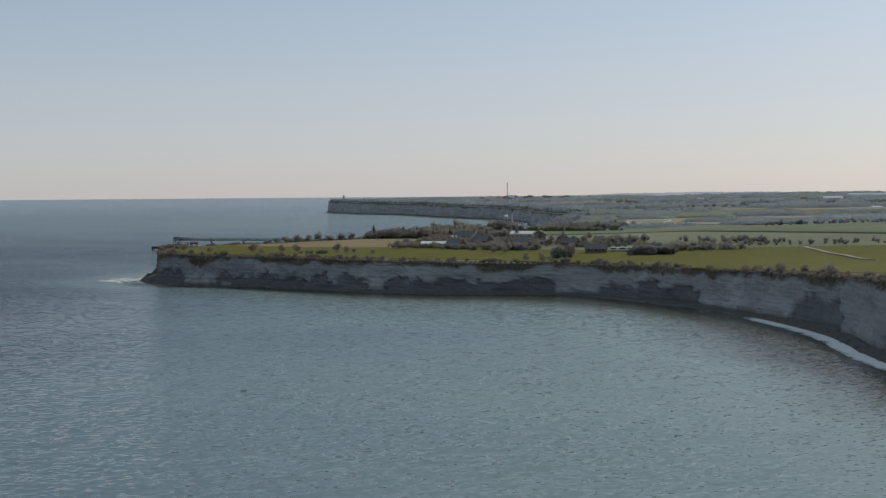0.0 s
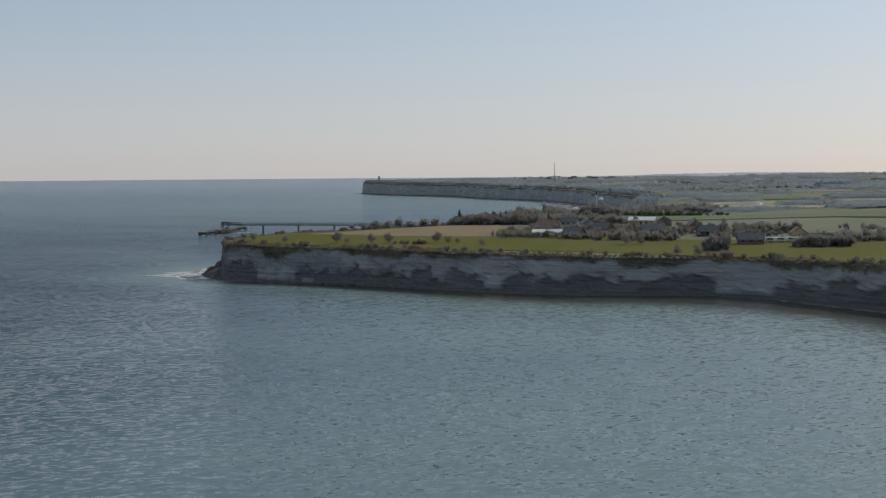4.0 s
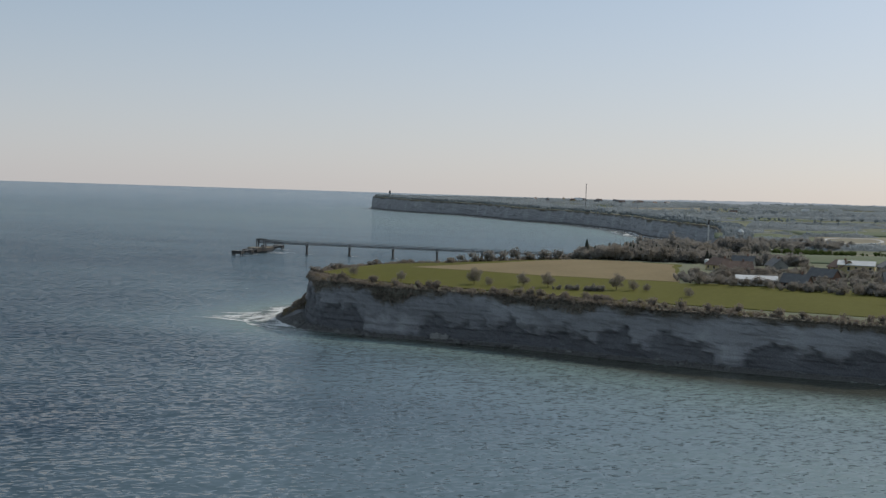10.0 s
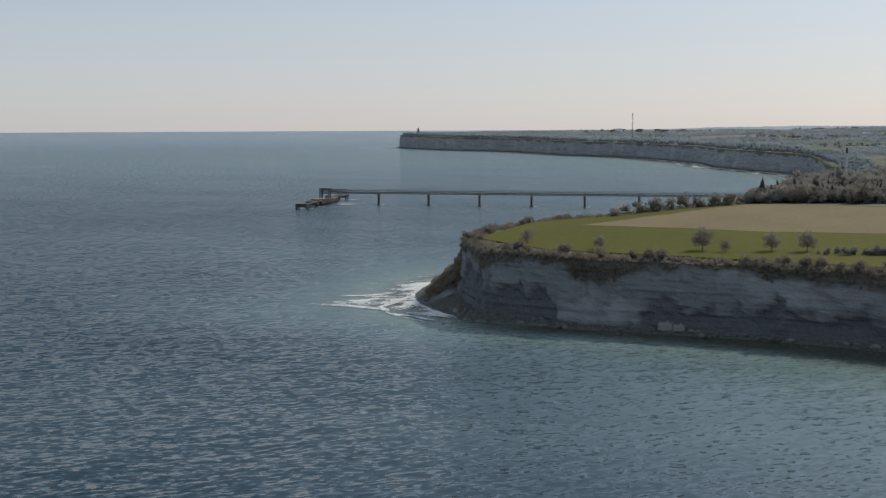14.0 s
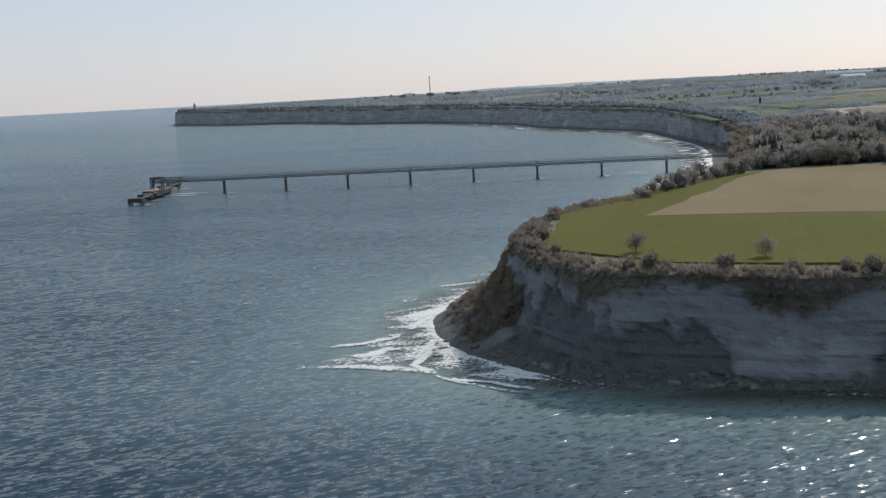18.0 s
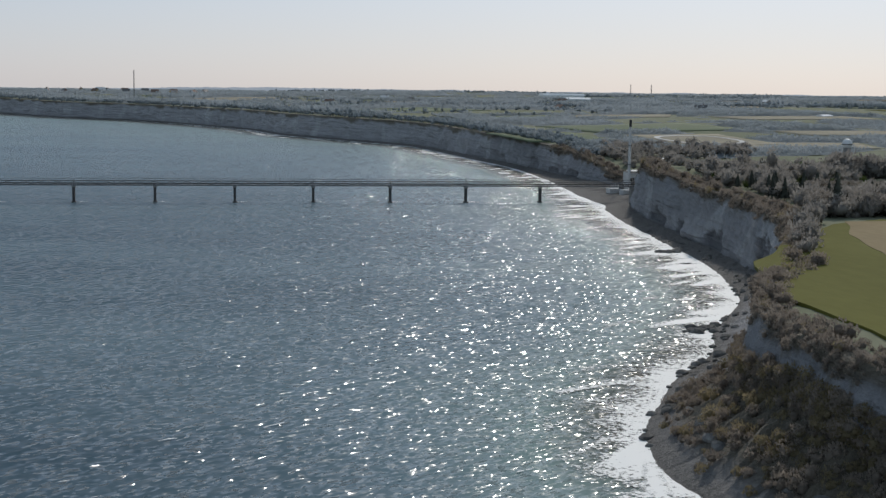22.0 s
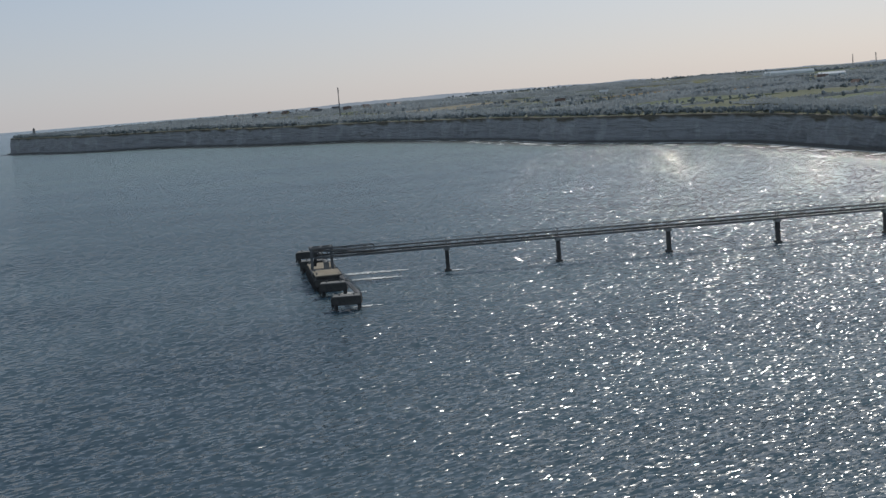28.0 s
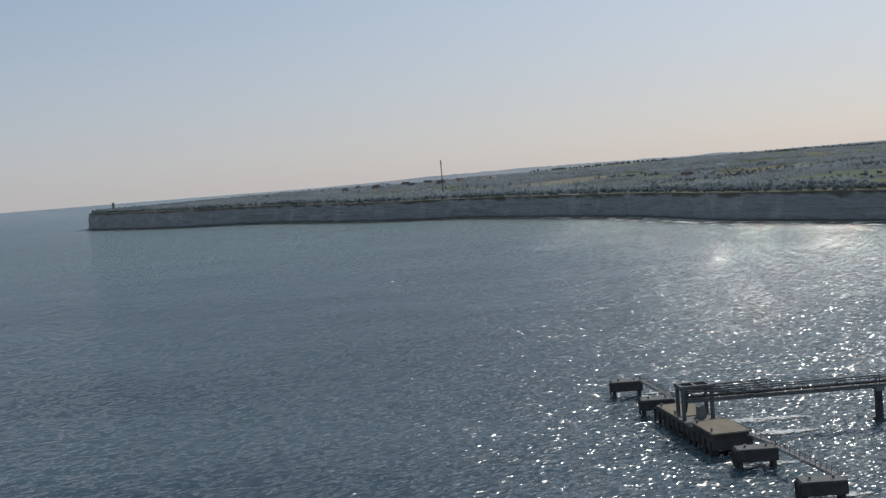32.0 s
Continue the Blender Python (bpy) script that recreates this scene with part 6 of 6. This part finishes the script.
def lattice_mast(x, y, top, width, label):
    base = g1(x, y) - 0.3
    h = top - base
    M = thing("radio_mast", x, y, base, 0, label, "mast", "radio masts")
    cs = [(width * math.cos(a), width * math.sin(a)) for a in (0.3, 2.4, 4.5)]
    for c in cs:
        bm = bmesh.new()
        rod(bm, (*c, 0), (*c, h), 0.22, sides=5)
        part("mast_leg", bm, STEEL, M)
    bm = bmesh.new()
    n = int(h / 3)
    for k in range(n):
        for i in range(3):
            a, b = cs[i], cs[(i + 1) % 3]
            rod(bm, (*a, h * k / n), (*b, h * (k + 1) / n), 0.09, sides=3)
    part("bracing", bm, STEEL, M)


lattice_mast(-45, 1549, 71, 0.7, "slender lattice radio mast over the far woods")
lattice_mast(900, 2050, 62, 0.8, "slender lattice radio mast on the skyline")
lattice_mast(940, 2040, 62, 0.8, "slender lattice radio mast on the skyline")


def dome_tower(x, y, top):
    base = g1(x, y) - 0.3
    h = top - base
    T = thing("dome_tower", x, y, base, 0, "white domed tower rising from dark trees", "tower")
    bm = bmesh.new()
    rod(bm, (0, 0, 0), (0, 0, h - 2.4), 1.5, 1.3, 16)
    part("shaft", bm, CONCRETE, T)
    bm = bmesh.new()
    rod(bm, (0, 0, h - 2.6), (0, 0, h - 2.2), 2.0, 2.0, 20)
    part("collar", bm, SLATE, T)
    bm = bmesh.new()
    bmesh.ops.create_uvsphere(bm, u_segments=20, v_segments=12, radius=1.9, matrix=Matrix.Translation((0, 0, h - 2.2)))
    for f in bm.faces:
        f.smooth = True
    part("dome", bm, WHITE, T)


dome_tower(325.3, -122.2, 34.5)


def stack(x, y, top):
    base = 5.0
    h = top - base
    T = thing("chimney_stack", x, y, base, 0, "tall slim pale chimney with a black top", "chimney")
    bm = bmesh.new()
    rod(bm, (0, 0, -3), (0, 0, h - 3.4), 0.8, 0.58, 14)
    part("shaft", bm, CHALKDUST, T)
    bm = bmesh.new()
    rod(bm, (0, 0, h - 3.4), (0, 0, h), 0.64, 0.6, 14)
    part("stack_top", bm, DARKCAP, T, "sooty black stack top")
    for z in (h * 0.3, h * 0.6):
        bm = bmesh.new()
        rod(bm, (0, 0, z), (0, 0, z + 0.3), 0.95, sides=14)
        part("band", bm, STEEL, T)


stack(293.6, 47.1, 36.4)


def plant_building(x, y, z, turn, w, d, h, label):
    B = thing("works_building", x, y, z, turn, label, "works building", "buildings of the chalk works")
    bm = bmesh.new()
    box(bm, -w / 2, -d / 2, -3, w / 2, d / 2, h, bevel=0.12)
    body = part("body", bm, CHALKDUST, B)
    bm = bmesh.new()
    box(bm, -w / 2 - 0.2, -d / 2 - 0.2, h, w / 2 + 0.2, d / 2 + 0.2, h + 0.35)
    part("roof", bm, CONCRETE if h > 5 else ROOFWHITE, B)
    for k in range(3):
        for r in range(max(1, int(h / 3.5))):
            bm = bmesh.new()
            xx = -w / 2 + w * (k + 0.5) / 3
            box(bm, xx - 0.7, -d / 2 - 0.06, 1.2 + r * 3.3, xx + 0.7, -d / 2 + 0.05, 2.6 + r * 3.3)
            part("window", bm, GLASS, body)


plant_building(297, 54, 5, 6, 6, 7, 5.4, "chalk-dusted concrete works tower by the pier landing")
plant_building(303, 64, 6, 6, 8, 8, 4.4, "lower chalk-dusted works building")
plant_building(305, 42, 6, -62, 7, 4, 3.2, "small pale works shed above the landing")
plant_building(313, 55, 7, -63, 14, 5, 4.2, "long shed with a white sheet roof at the chalk works")
plant_building(334, 112, 10, 40, 14, 8, 4.0, "pale-roofed shed of the chalk works")
plant_building(330, 122, 10, -50, 12, 6, 3.2, "pale-roofed shed of the chalk works")


def landing():
    L = thing("landing_stage", 284, 30, 3.0, 8, "pale concrete landing stage with low decks above the shingle", "landing stage")
    for x0, y0, x1, y1, z in ((-2, -9, 2, -4, 1.0), (3, -7, 8, -1, 1.4), (-4, 2, 3, 7, 0.9), (5, 2, 13, 5, 2.0), (2, 10, 10, 15, 2.2)):
        bm = bmesh.new()
        box(bm, x0, y0, -3, x1, y1, z, bevel=0.1)
        part("deck", bm, CHALKDUST, L)
    # a chute from the long shed down to the landing
    bm = bmesh.new()
    for k in (-1.3, 1.3):
        rod(bm, (28, 20 + k, 7.2), (20, 12 + k, 3.2), 0.18, sides=6)
    vs = [bm.verts.new(p) for p in ((28, 18.7, 7.2), (28, 21.3, 7.2), (20, 13.3, 3.2), (20, 10.7, 3.2))]
    bm.faces.new(vs)
    part("chute", bm, ROOFWHITE, L, "pale sloping chute")
    bm = bmesh.new()
    box(bm, -0.9, -3, 0.0, 0.9, -1, 3.6, bevel=0.08)
    part("hopper", bm, STEEL, L)


landing()


def trailer(x, y, turn, label):
    T = thing("caravan", x, y, g1(x, y), turn, label, "caravan", "parked caravans")
    bm = bmesh.new()
    box(bm, -1.15, -2.8, 0.55, 1.15, 2.8, 2.6, bevel=0.25)
    body = part("body", bm, WHITE, T)
    for s in (-1.16, 1.16):
        bm = bmesh.new()
        box(bm, s - 0.02, -1.6, 1.4, s + 0.02, 1.6, 2.1)
        part("window", bm, GLASS, body)
        bm = bmesh.new()
        rod(bm, (s * 0.95, 0, 0.35), (s * 0.8, 0, 0.35), 0.35, sides=12)
        part("wheel", bm, DARKCAP, T)
    bm = bmesh.new()
    rod(bm, (0, 2.7, 0.5), (0, 4.0, 0.45), 0.06, sides=6)
    part("drawbar", bm, STEEL, T)


for k in range(9):
    trailer(318 + 3.6 * k, -284 + 1.2 * k, 8 * math.sin(k * 1.7), "white caravan parked in a row by the wood")
for k in range(5):
    trailer(462 + 5.0 * k, -449 + 0.5 * k, 75 + 6 * math.sin(k), "white caravan parked beside the green crop")
